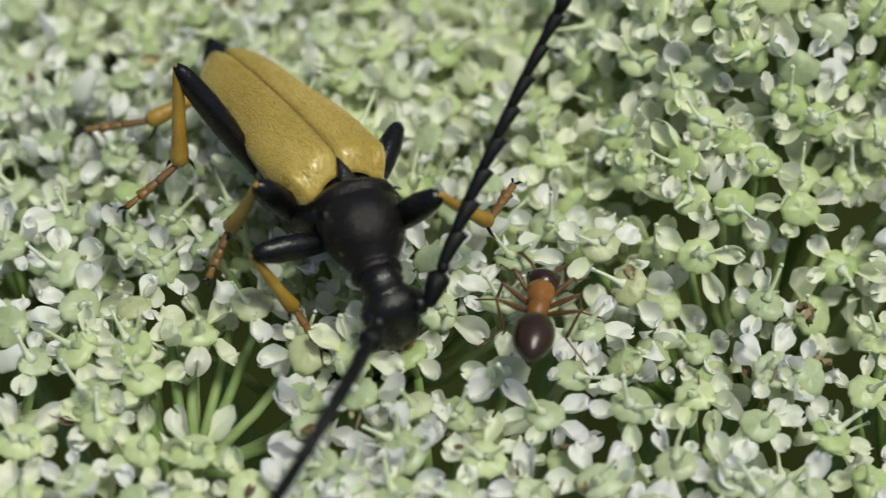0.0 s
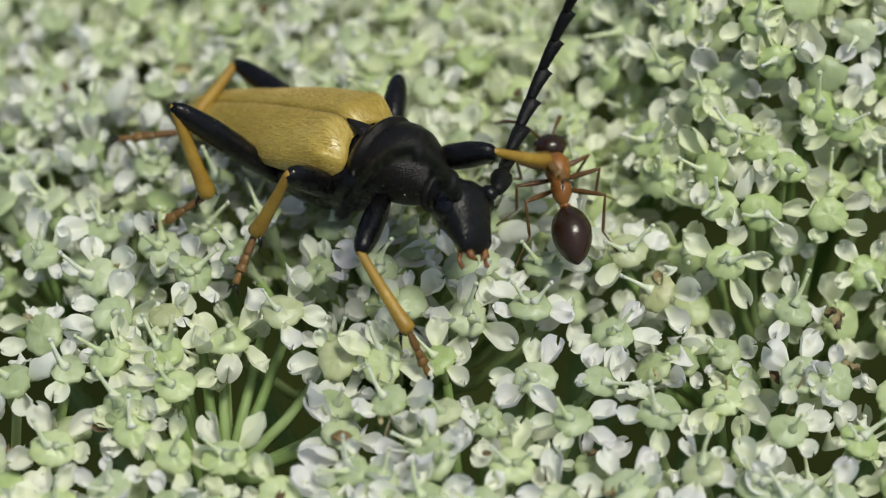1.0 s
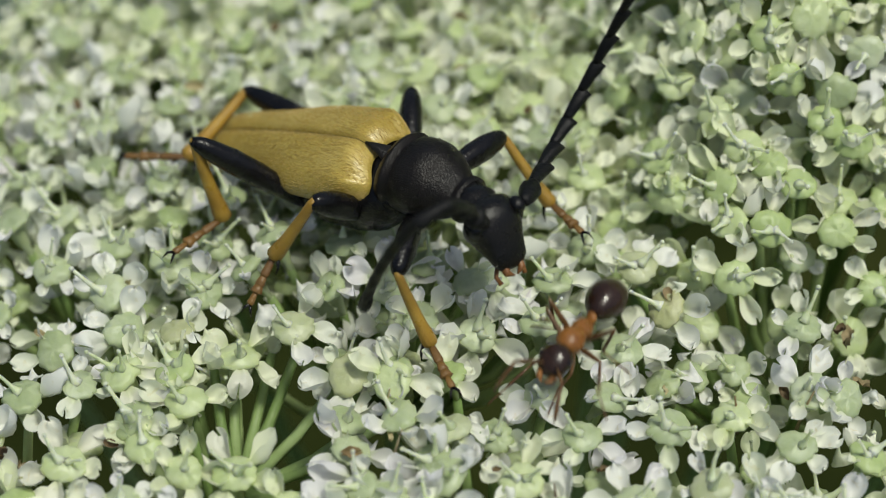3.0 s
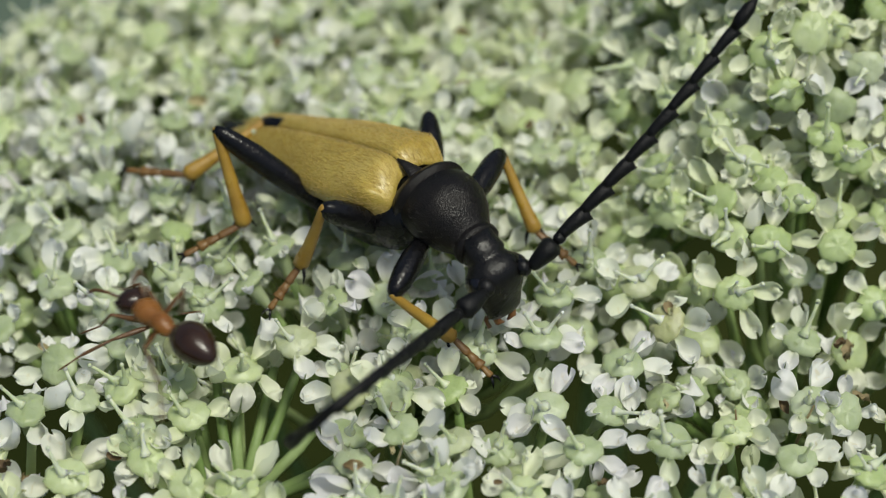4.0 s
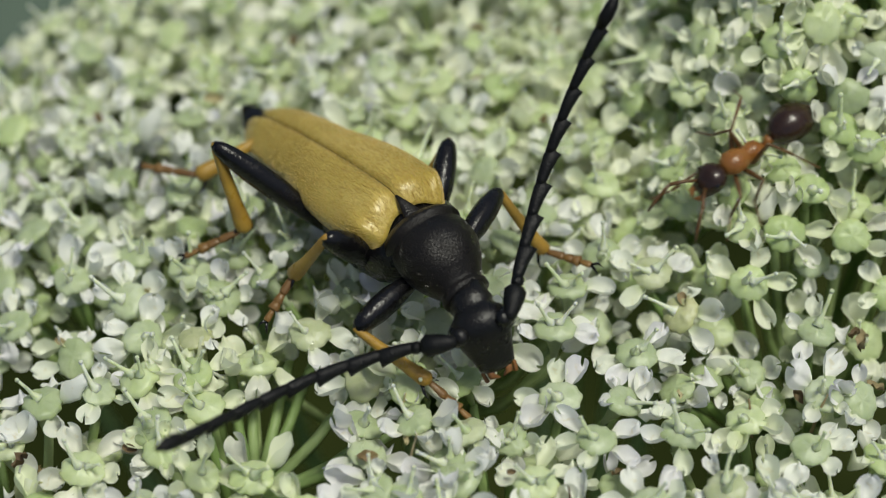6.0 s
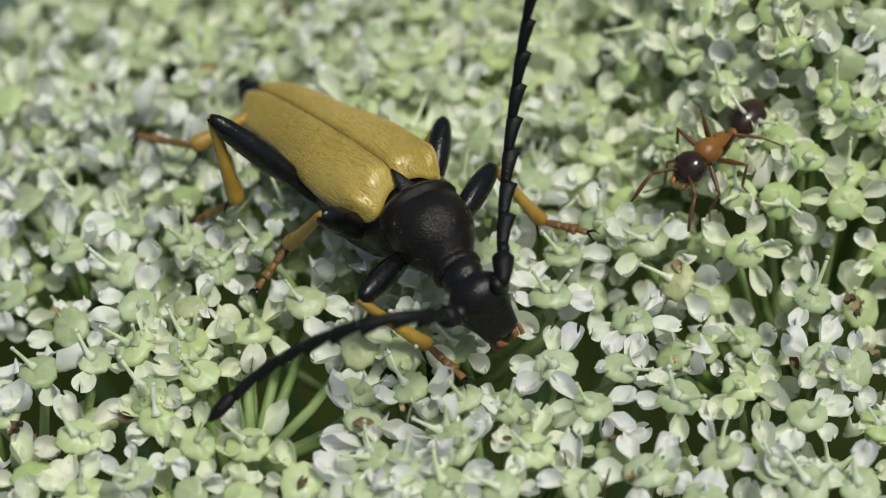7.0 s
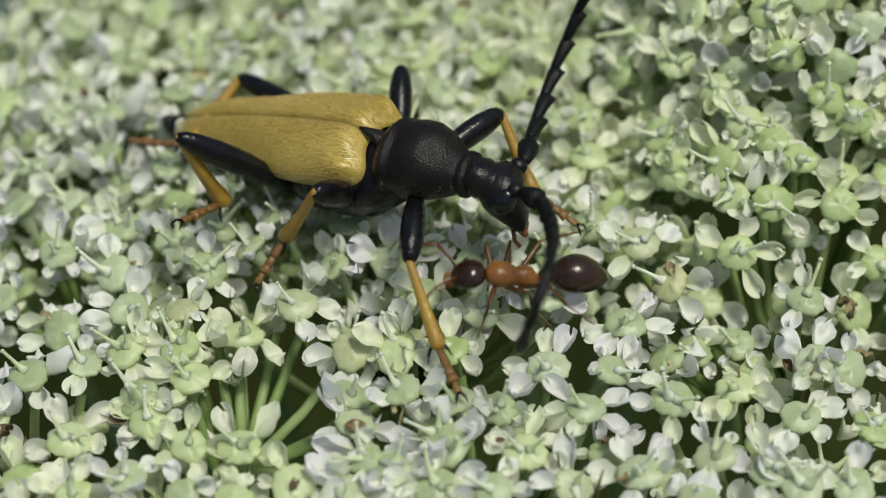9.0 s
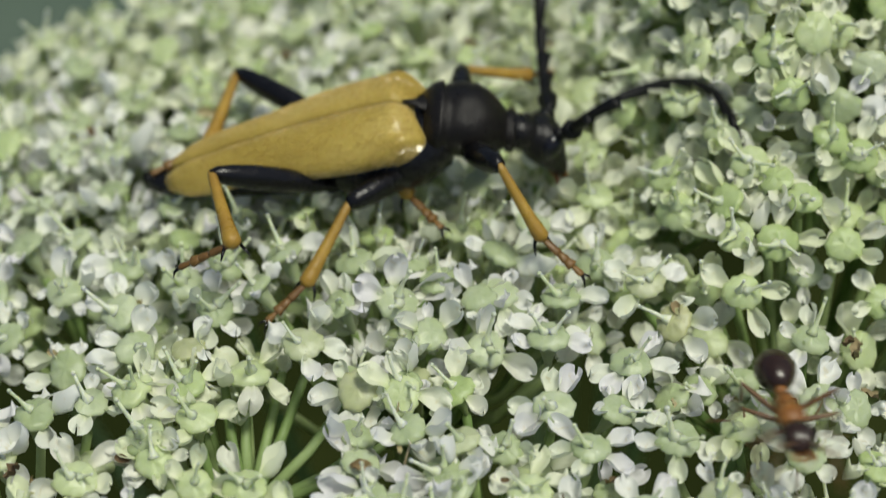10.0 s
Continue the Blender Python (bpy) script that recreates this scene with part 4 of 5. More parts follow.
def ant(label):
    root = tagged(new("ant"), label, "ant", "ants on the umbel")
    bm = bmesh.new()
    loft(bm, [(0.95, 0, 0.10, 0.14, 0.13), (0.85, 0, 0.10, 0.32, 0.28), (0.6, 0, 0.10, 0.47, 0.42), (0.25, 0, 0.08, 0.45, 0.44), (-0.02, 0, 0.02, 0.35, 0.36), (-0.15, 0, 0.0, 0.31, 0.32), (-0.35, 0, 0.02, 0.37, 0.38), (-0.65, 0, -0.02, 0.33, 0.36), (-0.9, 0, -0.12, 0.17, 0.18), (-1.0, 0, -0.16, 0.09, 0.09)], 14)
    part("thorax", bm, ANT_RED, root, "rusty red trunk")
    bm = bmesh.new()
    loft(bm, [(-0.95, 0, -0.16, 0.08, 0.08), (-1.08, 0, -0.05, 0.17, 0.17), (-1.16, 0, 0.05, 0.20, 0.22), (-1.25, 0, -0.05, 0.16, 0.16), (-1.36, 0, -0.12, 0.08, 0.08)], 10)
    part("petiole", bm, ANT_RED, root)
    bm = bmesh.new()
    rings = []
    for k in range(15):
        u = k / 14
        r = math.sin(math.pi * min(1, (u * 0.96 + 0.03))) ** 0.62
        step = 0.985 if k in (4, 7, 10) else 1.0
        rings.append((-1.25 - 2.15 * u, 0, 0.12 + 0.10 * math.sin(math.pi * u) - 0.12 * u, 0.73 * r * step * (1 - 0.12 * u), 0.70 * r * step * (1 - 0.12 * u)))
    loft(bm, rings, 20)
    part("gaster", bm, ANT_DARK, root, "glossy dark brown banded abdomen")
    bm = bmesh.new()
    loft(bm, [(0.0, 0, 0.02, 0.14, 0.12), (0.12, 0, 0.04, 0.38, 0.30), (0.35, 0, 0.05, 0.54, 0.42), (0.62, 0, 0.03, 0.57, 0.43), (0.9, 0, -0.04, 0.48, 0.36), (1.08, 0, -0.10, 0.36, 0.26), (1.16, 0, -0.12, 0.2, 0.14)], 16)
    head = part("head", bm, ANT_DARK, root, "glossy dark brown head")
    for s in (-1, 1):
        bm = bmesh.new()
        ball(bm, (0.62, 0.48 * s, 0.16), (0.13, 0.09, 0.12), 8, 6)
        part("eye", bm, EYE, head)
        bm = bmesh.new()
        tube(bm, [(1.05, 0.24 * s, -0.14), (1.28, 0.22 * s, -0.2), (1.42, 0.04 * s, -0.22)], [0.12, 0.11, 0.03], 6)
        part("mandible", bm, ANT_RED, head, "reddish mandible")
    made = {"root": root, "head": head, "legs": [], "feelers": []}
    for s in (1, -1):
        bm = bmesh.new()
        tube(bm, [(0, 0, 0), (0.5, 0, 0.06), (1.0, 0, 0)], [0.05, 0.06, 0.07], 6)
        scape = part("antenna_scape", bm, ANT_LEG, root)
        bm = bmesh.new()
        tube(bm, [(0, 0, 0), (0.4, 0, 0), (0.8, 0, -0.03), (1.25, 0, -0.12)], [0.055, 0.065, 0.075, 0.04], 6)
        made["feelers"].append((s, scape, part("antenna_funicle", bm, ANT_LEG, root)))
        for k in range(3):
            fl, tl, ol = ANT_LEGS[k]
            bm = bmesh.new()
            loft(bm, [(fl * u, 0, 0, w, w) for u, w in ((-0.05, 0.06), (0.1, 0.08), (0.4, 0.10), (0.85, 0.065), (1.02, 0.04))], 8)
            femur = part("femur", bm, ANT_LEG, root)
            bm = bmesh.new()
            loft(bm, [(tl * u, 0, 0, w, w) for u, w in ((-0.03, 0.04), (0.4, 0.055), (0.9, 0.06), (1.02, 0.03))], 8)
            tibia = part("tibia", bm, ANT_LEG, root)
            bm = bmesh.new()
            loft(bm, [(ol * u, 0, 0, w, w) for u, w in ((-0.03, 0.035), (0.5, 0.03), (0.9, 0.035), (1.02, 0.015))], 6)
            tarsus = part("tarsus", bm, ANT_LEG, root)
            made["legs"].append((s, k, femur, tibia, tarsus))
    return made


# ---- movement ----
# all lengths in millimetres, angles in degrees
BODY = [
    (0, -1.82, 0.01, 4.2, -61.28, 13.53, -4.78),
    (0.3, -2.15, 0.7, 4.41, -52.49, 18.39, 6.32),
    (0.5, -3.02, 1.88, 4.09, -46.85, 24.1, 4.43),
    (0.7, -2.97, 2.53, 4.32, -38.26, 29.2, 7.57),
    (1, -2.44, 2.17, 4.34, -38.89, 26.42, 0.08),
    (1.2, -2.49, 2.18, 4.33, -38.05, 26.72, -1.07),
    (1.5, -2.52, 2.04, 4.44, -38.84, 27.01, 0.87),
    (2, -2.43, 1.87, 4.37, -39.3, 25.35, 2.37),
    (2.5, -2.85, 2.75, 3.96, -38.11, 27.37, 4.07),
    (2.7, -2.48, 1.97, 4.31, -36.4, 27.55, 9.53),
    (3.8, -1.53, 1.76, 4.37, -40.98, 24.41, 3.23),
    (4, -1.17, 1.82, 4.27, -42.99, 23.3, 0.56),
    (4.5, -1.48, 0.48, 4.34, -49.86, 17.77, 0.28),
    (5, -1.55, 0.57, 4.3, -47.79, 18.98, 2.4),
    (5.2, -1.52, 0.6, 4.29, -47.7, 19.09, 3.44),
    (6.3, -1.67, -0.62, 4.29, -53.37, 15.19, 4.71),
    (6.5, -1.67, -0.72, 4.32, -53.45, 15.3, 5.15),
    (7, -1.63, -0.43, 4.12, -52.73, 15.47, 3.14),
    (7.5, -1.57, -0.94, 4.21, -53.31, 14.37, 2.57),
    (8, -1.55, -1.09, 4.33, -53.88, 14.46, 0.31),
    (8.3, -1.73, -0.37, 4.14, -49.95, 17.58, 5.06),
    (8.5, -2.11, 0.99, 4.02, -41.19, 22.8, 9.11),
    (8.8, -2.47, 1.42, 4.31, -33.34, 23.36, 6.14),
    (9, -2.42, 1.51, 4.34, -33.57, 23.04, 6.33),
    (9.2, -2.04, 3.42, 4.19, -22.9, 25.32, 4.29),
    (9.5, -1.57, 4.15, 4.23, -15.7, 23.84, 3.02),
    (9.8, -1.4, 5.81, 4.47, 7.37, 20.02, -1.61),
    (10, -1.14, 5.04, 4.1, -0.23, 17.66, 1.11),
]
NECK = [
    (0, -10.11, -19.94, 14.1, -32.3, 7.6),
    (0.3, -1.57, -11.43, 4.79, -20.77, -8.89),
    (0.5, 11.38, -23.48, 4.27, -9.32, 7.77),
    (0.7, 6.55, -16.65, -21.78, 7.4, -33.26),
    (1, -4.79, -17.36, -11.74, 4.31, -32.49),
    (1.2, -5.55, -20.33, -7.22, 0.17, -28.4),
    (1.5, -3.56, -25.44, -13.35, 7.11, -17.12),
    (2, -4.41, -21.8, -9.4, 11.9, -21.9),
    (2.5, 13.78, -21.03, -22.54, 8.24, -3.73),
    (2.7, 0.81, -13.21, -21.39, 0.44, -20.13),
    (3.8, -10.17, -15.6, -6.27, -39.41, -12.3),
    (4, -11.94, -18.05, -4.64, -37.98, -5.86),
    (4.5, -7.28, -29.07, 8.99, -38.52, 6.19),
    (5, -8.85, -17.48, -4.01, -28.69, 13.67),
    (5.2, -11.7, -18.46, -5.67, -29.2, 18.18),
    (6.3, -5.44, -17.45, -11.57, -11.23, 4.58),
    (6.5, -4.39, -17.72, -12.62, -8.53, 1.39),
    (7, -10.16, -15.87, 5.78, -14.21, 17.02),
    (7.5, -13.12, -18.7, 2.98, -14.49, 20.68),
    (8, -14.05, -15.62, 7.73, -5.66, 16.65),
    (8.3, -10.07, -11.37, 2.71, -10.64, 10.45),
    (8.5, 6.78, -16.57, 13.26, -24.79, -1.38),
    (8.8, 6.35, -9.03, 13.82, -43.32, -17.08),
    (9, 6.09, -11.32, 13.32, -39.33, -16.63),
    (9.2, -2.98, -10.54, 14.06, -38.65, -23.84),
    (9.5, -4.7, -7.92, 16.41, -33.38, -21.12),
    (9.8, 3.77, -25.89, 6.31, -23.96, -19.47),
    (10, -0.32, -26.51, 7.6, -21.67, -20.66),
]
FEELER_LEFT = [
    (0, 1.28, 2.54, 2.12, 2.78, 5.04, 4.56, 4.5, 7.5, 7.3),
    (0.3, 0.91, 3.14, -0.34, 1.91, 5.71, 1.49, 3, 7.7, 5.5),
    (0.5, 0.41, 3.62, -0.44, 0.78, 6.09, 1.42, 1.1, 7.4, 5.6),
    (0.7, 1.1, 3.64, -0.61, 2.33, 5.24, 1.22, 3.7, 4.8, 5.5),
    (1, 0.87, 3.31, -0.66, 2, 5.64, 1.04, 3.4, 7, 5.1),
    (1.2, 0.74, 3.34, -0.57, 1.71, 5.84, 1.13, 2.9, 7.5, 5.1),
    (1.5, 0.86, 3.4, -0.66, 2.02, 5.73, 1.04, 3.5, 7, 5.1),
    (2, 0.64, 3.42, -0.92, 1.38, 5.69, 0.78, 2.2, 6.8, 5.1),
    (2.5, 0.16, 3.72, -0.7, 0.49, 5.89, 1.13, 1, 6.5, 5.5),
    (2.7, 0.77, 3.59, -1.08, 1.67, 5.62, 0.56, 2.7, 6.1, 4.9),
    (3.8, 2.12, 2.73, 1.07, 4.29, 4.67, 3.2, 6.5, 5.8, 6.4),
    (4, 2.49, 1.84, 2.08, 4.89, 3.78, 4.38, 7.2, 5.8, 6.9),
    (4.5, 2.06, 2.28, 2, 4.16, 4.51, 4.27, 6.3, 6.7, 6.8),
    (5, 1.54, 2.57, 1.94, 3.04, 5, 4.38, 4.5, 7.3, 7.3),
    (5.2, 1.32, 2.91, 1.4, 2.96, 5.38, 3.6, 4.9, 7.4, 6.6),
    (6.3, 0.68, 3.21, 1.1, 1.58, 5.84, 3.4, 2.7, 7.9, 6.9),
    (6.5, 0.81, 3.23, 1.08, 1.58, 5.8, 3.44, 2.3, 7.7, 7.1),
    (7, 0.14, 3.32, 0.82, 0.51, 5.89, 3.16, 1.1, 7.7, 7),
    (7.5, 0.14, 3.48, 1.13, 0.51, 5.84, 3.6, 1.1, 7.1, 7.4),
    (7.7, 1.21, 2.52, 3.08, 2.64, 5.36, 4.78, 4.3, 8.5, 5.1),
    (8, 0.5, 3.39, 1.07, 1.4, 5.76, 3.47, 2.7, 7.1, 7.2),
    (8.3, 0.01, 3.72, 0.34, 0.24, 6.16, 2.51, 0.7, 7.3, 6.5),
    (8.5, 0.49, 3.42, 0.01, 0.89, 5.96, 2.11, 1.2, 7.6, 6.3),
    (8.8, 0.96, 3.68, -0.59, 2.09, 5.71, 1.18, 3.4, 6.1, 5.3),
    (9, 0.88, 3.59, -0.37, 1.98, 5.62, 1.53, 3.3, 6.1, 5.7),
    (9.2, 1.32, 3.57, -0.67, 2.69, 5.13, 1.07, 4.1, 4.7, 5.2),
    (9.5, 0.77, 3.69, -0.87, 1.67, 5.42, 0.93, 2.7, 5.2, 5.4),
    (9.8, -0.23, 3.8, -0.19, -0.33, 5.73, 1.98, -0.3, 5.8, 6.5),
    (10, -0.13, 3.61, -0.54, -0.27, 5.84, 1.36, -0.4, 6.7, 5.7),
]
FEELER_RIGHT = [
    (0, -1.13, -3.82, 1.82, -2.53, -6.22, 1.16, -4.2, -7.2, -2),
    (0.3, -1.26, -2.7, 2.4, -2.51, -1.83, -0.68, -3.84, -1.57, -3.83),
    (0.5, -1.58, -2.15, 2.84, -2.45, -1.46, -0.34, -3.29, -1.49, -3.58),
    (0.7, -0.56, -2.71, 2.38, -0.7, -0.94, -0.78, -0.79, 0.68, -4.04),
    (1, -1.49, -0.98, 3.19, -2.74, 0.71, 0.23, -3.9, 1.39, -3.16),
    (1.2, -1.26, -1.49, 3.91, -2.82, -1.82, 3.64, -4.7, -1, -0.8),
    (1.5, -1.5, -2.41, 2.47, -2.62, -1.44, -0.71, -3.51, -1.4, -4.11),
    (2, -1.71, -2.07, 2.51, -3.35, -0.98, -0.5, -4.51, -1.5, -3.87),
    (2.5, -1.38, -0.17, 3.38, -3.3, 1.2, 0.63, -4.18, 0.31, -2.8),
    (2.7, -1.3, -1.12, 3.22, -2.44, 0.31, 0.09, -3.02, 0.42, -3.51),
    (3.8, -1.84, -2.92, 1.18, -3.52, -5.91, 2.36, -5.31, -5.86, -0.82),
    (4, -2.16, -2.79, 0.92, -4.18, -5.57, 2.08, -6.25, -5.39, -0.91),
    (4.5, -2.51, -2.67, 1.02, -5.38, -4.53, 0.62, -8.6, -5.6, -1.2),
    (5, -2.36, -2.06, 1.91, -5.24, -2.39, -0.21, -8.37, -2.98, -1.89),
    (5.2, -2.87, -1.61, 0.79, -6.27, -2.64, 0.29, -10.2, -3.1, -1.5),
    (6.3, -3.76, -0.31, -0.99, -6.36, -2.04, -0.42, -7.8, -5.2, 1.7),
    (6.5, -2.41, -1.66, 2.37, -4.89, -0.76, 0.07, -7.05, -0.7, -2.69),
    (7, -2.34, -1.82, 2.19, -5.26, -1.58, 0.16, -7.89, -2.69, -1.94),
    (7.5, -2.42, 1.29, -1.97, -5.66, -0.68, -1.46, -9.04, -2.66, -1.57),
    (7.7, -3.76, -0.27, -0.8, -6.62, -1.87, -0.27, -8.6, -4.8, 1.6),
    (8, -2.99, 0, -1.97, -6.24, -1.87, -1.95, -9.21, -4.14, -2.22),
    (8.3, -3.21, -0.7, -1.33, -5.31, -3.13, -1.33, -6.3, -7.3, 0),
    (8.5, -0.04, -3.41, 1.29, -0.66, -6.77, 2.51, -1.29, -6.55, -1.07),
    (8.8, 1.7, -2.63, 1.86, 1.71, -5.91, 3.43, 1.33, -6.13, -0.19),
    (9, 0.8, -3, 1.9, 0.4, -6.4, 3.13, -0.26, -6.25, -0.45),
    (9.2, 2.33, -0.79, 2.7, 4.9, 0.56, 0.53, 5.11, -0.14, -3.05),
    (9.5, 2.41, -1.03, 2.55, 5.35, -0.09, 0.65, 6.46, -2.67, -1.76),
    (9.8, 1.32, -0.07, 3.4, 3.66, 2.71, 3.4, 6.01, 4.37, 1.16),
    (10, 1.83, -1.06, 2.97, 4.87, 0.59, 1.9, 6.39, -1.9, -0.43),
]
STEP_FORE_RIGHT = [
    (0, -3.38, -2.99, 0.17, -2.39, -4.6, -0.02),
    (0.3, -1.61, -4.84, 1.03, -2.3, -6.5, 1.64),
    (0.5, -0.13, -4.88, 0.41, 0.4, -6.66, 0.8),
    (0.7, -0.4, -4.47, 1.01, 0.14, -6.29, 1.07),
    (1, -0.58, -4.61, 1.54, 0.11, -5.21, -0.13),
    (1.5, -0.55, -4.06, 0.46, 0.08, -5.81, 0.86),
    (2, -0.82, -3.96, 0.49, -0.09, -5.69, 0.77),
    (2.5, -0.67, -4.37, 0.75, -0.03, -6.13, 1.09),
    (2.7, -0.54, -3.77, 0.32, 0.13, -5.55, 0.34),
    (3.8, 0.71, -3.36, 0.51, 1.74, -4.9, 0.11),
    (4, 0.48, -2.85, 0.45, 1.84, -3.96, -0.28),
    (4.5, -0.76, -6.35, 2.16, 0.6, -7.47, 1.44),
    (5, -0.77, -4.89, 0.34, 0.62, -5.97, -0.37),
    (6.5, -0.75, -5.2, 0.7, 0.66, -6.24, -0.02),
    (7, -0.63, -4.99, 0.56, 0.58, -6.45, 0.68),
    (7.5, -0.4, -5.99, 1.6, 0.93, -6.43, 0.31),
    (8, -0.32, -6.22, 1.91, 0.79, -6.5, 0.39),
    (8.5, -0.15, -5.39, 0.88, 0.8, -7.03, 0.78),
    (8.8, -0.24, -4.61, 0.23, 0.51, -6.36, 0.25),
    (9, -0.03, -5.25, 0.91, 0.63, -7.02, 0.75),
    (9.2, 2.38, 0.02, 1.22, 3.39, -1.13, 1.22),
    (9.5, 4.38, -0.52, 1.4, 5.74, -0.75, 0.1),
    (9.8, 3.68, 0.96, 0.99, 4.96, -0.18, 0.15),
    (10, 3.35, 0.72, 1.44, 4.74, -0.33, 0.68),
]
STEP_FORE_LEFT = [
    (0, 2.97, -0.97, 2.31, 3.88, 0.69, 2.28),
    (0.3, 2.96, 0.65, 1.42, 4.09, 2.02, 0.75),
    (0.5, 2.83, 1.17, 1.27, 4.2, 1.41, -0.03),
    (0.7, 3, 1.78, 0.99, 4.03, 1.04, 0.99),
    (0.9, 4.16, 3.63, 3, 5.32, 3.51, 3),
    (1, 4.08, 1.85, 2.46, 4.55, 0.23, 3.33),
    (1.2, 3.96, 2.41, 0.9, 4.97, 2.12, 0.35),
    (1.5, 4.87, 2.06, 1.04, 6.36, 1.06, 0.42),
    (2, 4.87, 1.71, 1.09, 6.22, 1.35, -0.2),
    (2.5, 4.54, 1.66, 1.31, 5.89, 1.51, -0.01),
    (2.7, 4.31, 2.3, 0.7, 5.17, 0.69, 1.19),
    (3.8, 3.38, 1.57, 0.79, 4.82, 0.53, 0.11),
    (4, 3.38, 1.59, 0.74, 4.84, 0.56, 0.08),
    (4.5, 3.46, 0.25, 1, 5.08, 0.43, 0.02),
    (5, 3.39, 0.83, 0.6, 4.99, -0.18, 0.77),
    (6.5, 3.17, 0.62, 0.25, 4.82, -0.28, 0.57),
    (7, 3.3, 0.59, 0.27, 4.83, -0.39, 0.83),
    (7.5, 3.23, 0.49, 0.3, 4.78, -0.5, 0.78),
    (8, 3.35, 0.21, 0.71, 4.9, 0.37, -0.37),
    (8.5, 3.2, 0.84, 1.24, 4.8, 0, 0.67),
    (8.8, 3.28, 1.06, 1.37, 4.72, 0.06, 0.64),
    (9, 3.24, 1.1, 1.34, 4.76, 0.17, 0.68),
    (9.2, 3.62, 1.97, 0.9, 5.24, 0.37, 0.35),
    (9.5, 2.66, 8.01, 0.22, 3.39, 4.42, -0.33),
    (9.8, 3.59, 8.12, 0.9, 5.59, 8.08, 0.35),
    (10, 3.25, 9.59, 0.63, 4.4, 10.76, -0.35),
]
STEP_MIDDLE_RIGHT = [
    (0, -5.51, -0.65, 1.46, -6.23, -2.08, 0.44),
    (0.3, -5.74, -0.2, 1.09, -6.28, -1.68, 0.01),
    (0.5, -6.24, -0.01, 0.65, -6.48, -1.53, -0.47),
    (0.7, -5.79, 0.11, 0.76, -6.44, -1.35, -0.27),
    (1, -5.72, -0.36, 1.22, -6.39, -1.81, 0.19),
    (1.5, -5.68, -0.51, 1.31, -6.35, -1.97, 0.29),
    (2, -5.85, -0.63, 1.38, -6.45, -2.11, 0.34),
    (2.5, -5.9, -0.27, 0.65, -6.56, -1.74, -0.36),
    (2.7, -5.73, -0.49, 0.99, -6.45, -1.94, 0),
    (3.8, -4.78, -0.15, 0.88, -5.87, -1.44, 0.01),
    (4, -4.67, -0.06, 0.8, -5.73, -1.37, -0.09),
    (4.5, -5.15, -0.82, 1.09, -6.24, -2.12, 0.23),
    (5, -5.11, -0.77, 1.04, -6.12, -2.11, 0.14),
    (6.5, -5.37, -1.3, 1.34, -6.34, -2.64, 0.41),
    (7, -5.32, -1.17, 1.17, -6.42, -2.44, 0.3),
    (7.5, -5.28, -1.42, 1.37, -6.37, -2.7, 0.49),
    (8, -5.11, -1.52, 1.71, -6.27, -2.76, 0.85),
    (8.5, -5.38, -0.66, 0.65, -6.39, -1.97, -0.28),
    (8.8, -5.4, -0.55, 1.02, -6.34, -1.89, 0.05),
    (9, -5.2, -0.59, 0.98, -6.19, -1.91, 0.04),
    (9.2, -4.41, -2.33, 2.7, -5.77, -3.44, 1.97),
    (9.5, -4.58, -1.1, 1.44, -5.91, -2.23, 0.7),
    (9.8, -4.61, 1.04, -0.85, -5.93, -0.1, -1.61),
    (10, -4.76, -0.27, 0.22, -6.12, -1.39, -0.5),
]
STEP_MIDDLE_LEFT = [
    (0, -2.01, 2.02, 0.24, -0.03, 2, 0.3),
    (0.3, -1.53, 2.17, 0.63, -0.03, 2, 0.3),
    (0.5, -1.37, 2.68, 0.92, -0.03, 2, 0.3),
    (0.7, -1.36, 3.46, 1.11, -0.03, 2, 0.3),
    (1, -1.33, 2.99, 1.06, -0.03, 2, 0.3),
    (1.5, -1.33, 2.93, 1.06, -0.03, 2, 0.3),
    (2, -1.34, 2.83, 1, -0.03, 2, 0.3),
    (2.5, -1.4, 2.83, 1.68, -0.03, 2, 0.3),
    (2.7, -1.34, 3.18, 1.12, -0.03, 2, 0.3),
    (3.8, -1.3, 2.87, 1.07, -0.03, 2, 0.3),
    (4, -1.26, 2.84, 1.04, -0.03, 2, 0.3),
    (4.5, -1.53, 2.27, 0.64, -0.03, 2, 0.3),
    (5, -1.48, 2.31, 0.69, -0.03, 2, 0.3),
    (6.5, -1.67, 2.29, 0.35, -0.03, 2, 0.3),
    (7, -1.82, 2.14, 0.23, -0.03, 2, 0.3),
    (7.5, -1.76, 2.34, 0.26, -0.03, 2, 0.3),
    (8, -1.58, 2.42, 0.49, -0.03, 2, 0.3),
    (8.5, -1.41, 2.42, 0.81, -0.03, 2, 0.3),
    (8.8, -1.39, 2.86, 1.15, -0.03, 2, 0.3),
    (9, -1.39, 2.95, 1.21, -0.03, 2, 0.3),
    (9.5, -1.1, 3.5, 0.5, -0.36, 1.3, 0.3),
    (10, -1.25, 3.6, 0.5, 0.07, 2, 0.3),
]
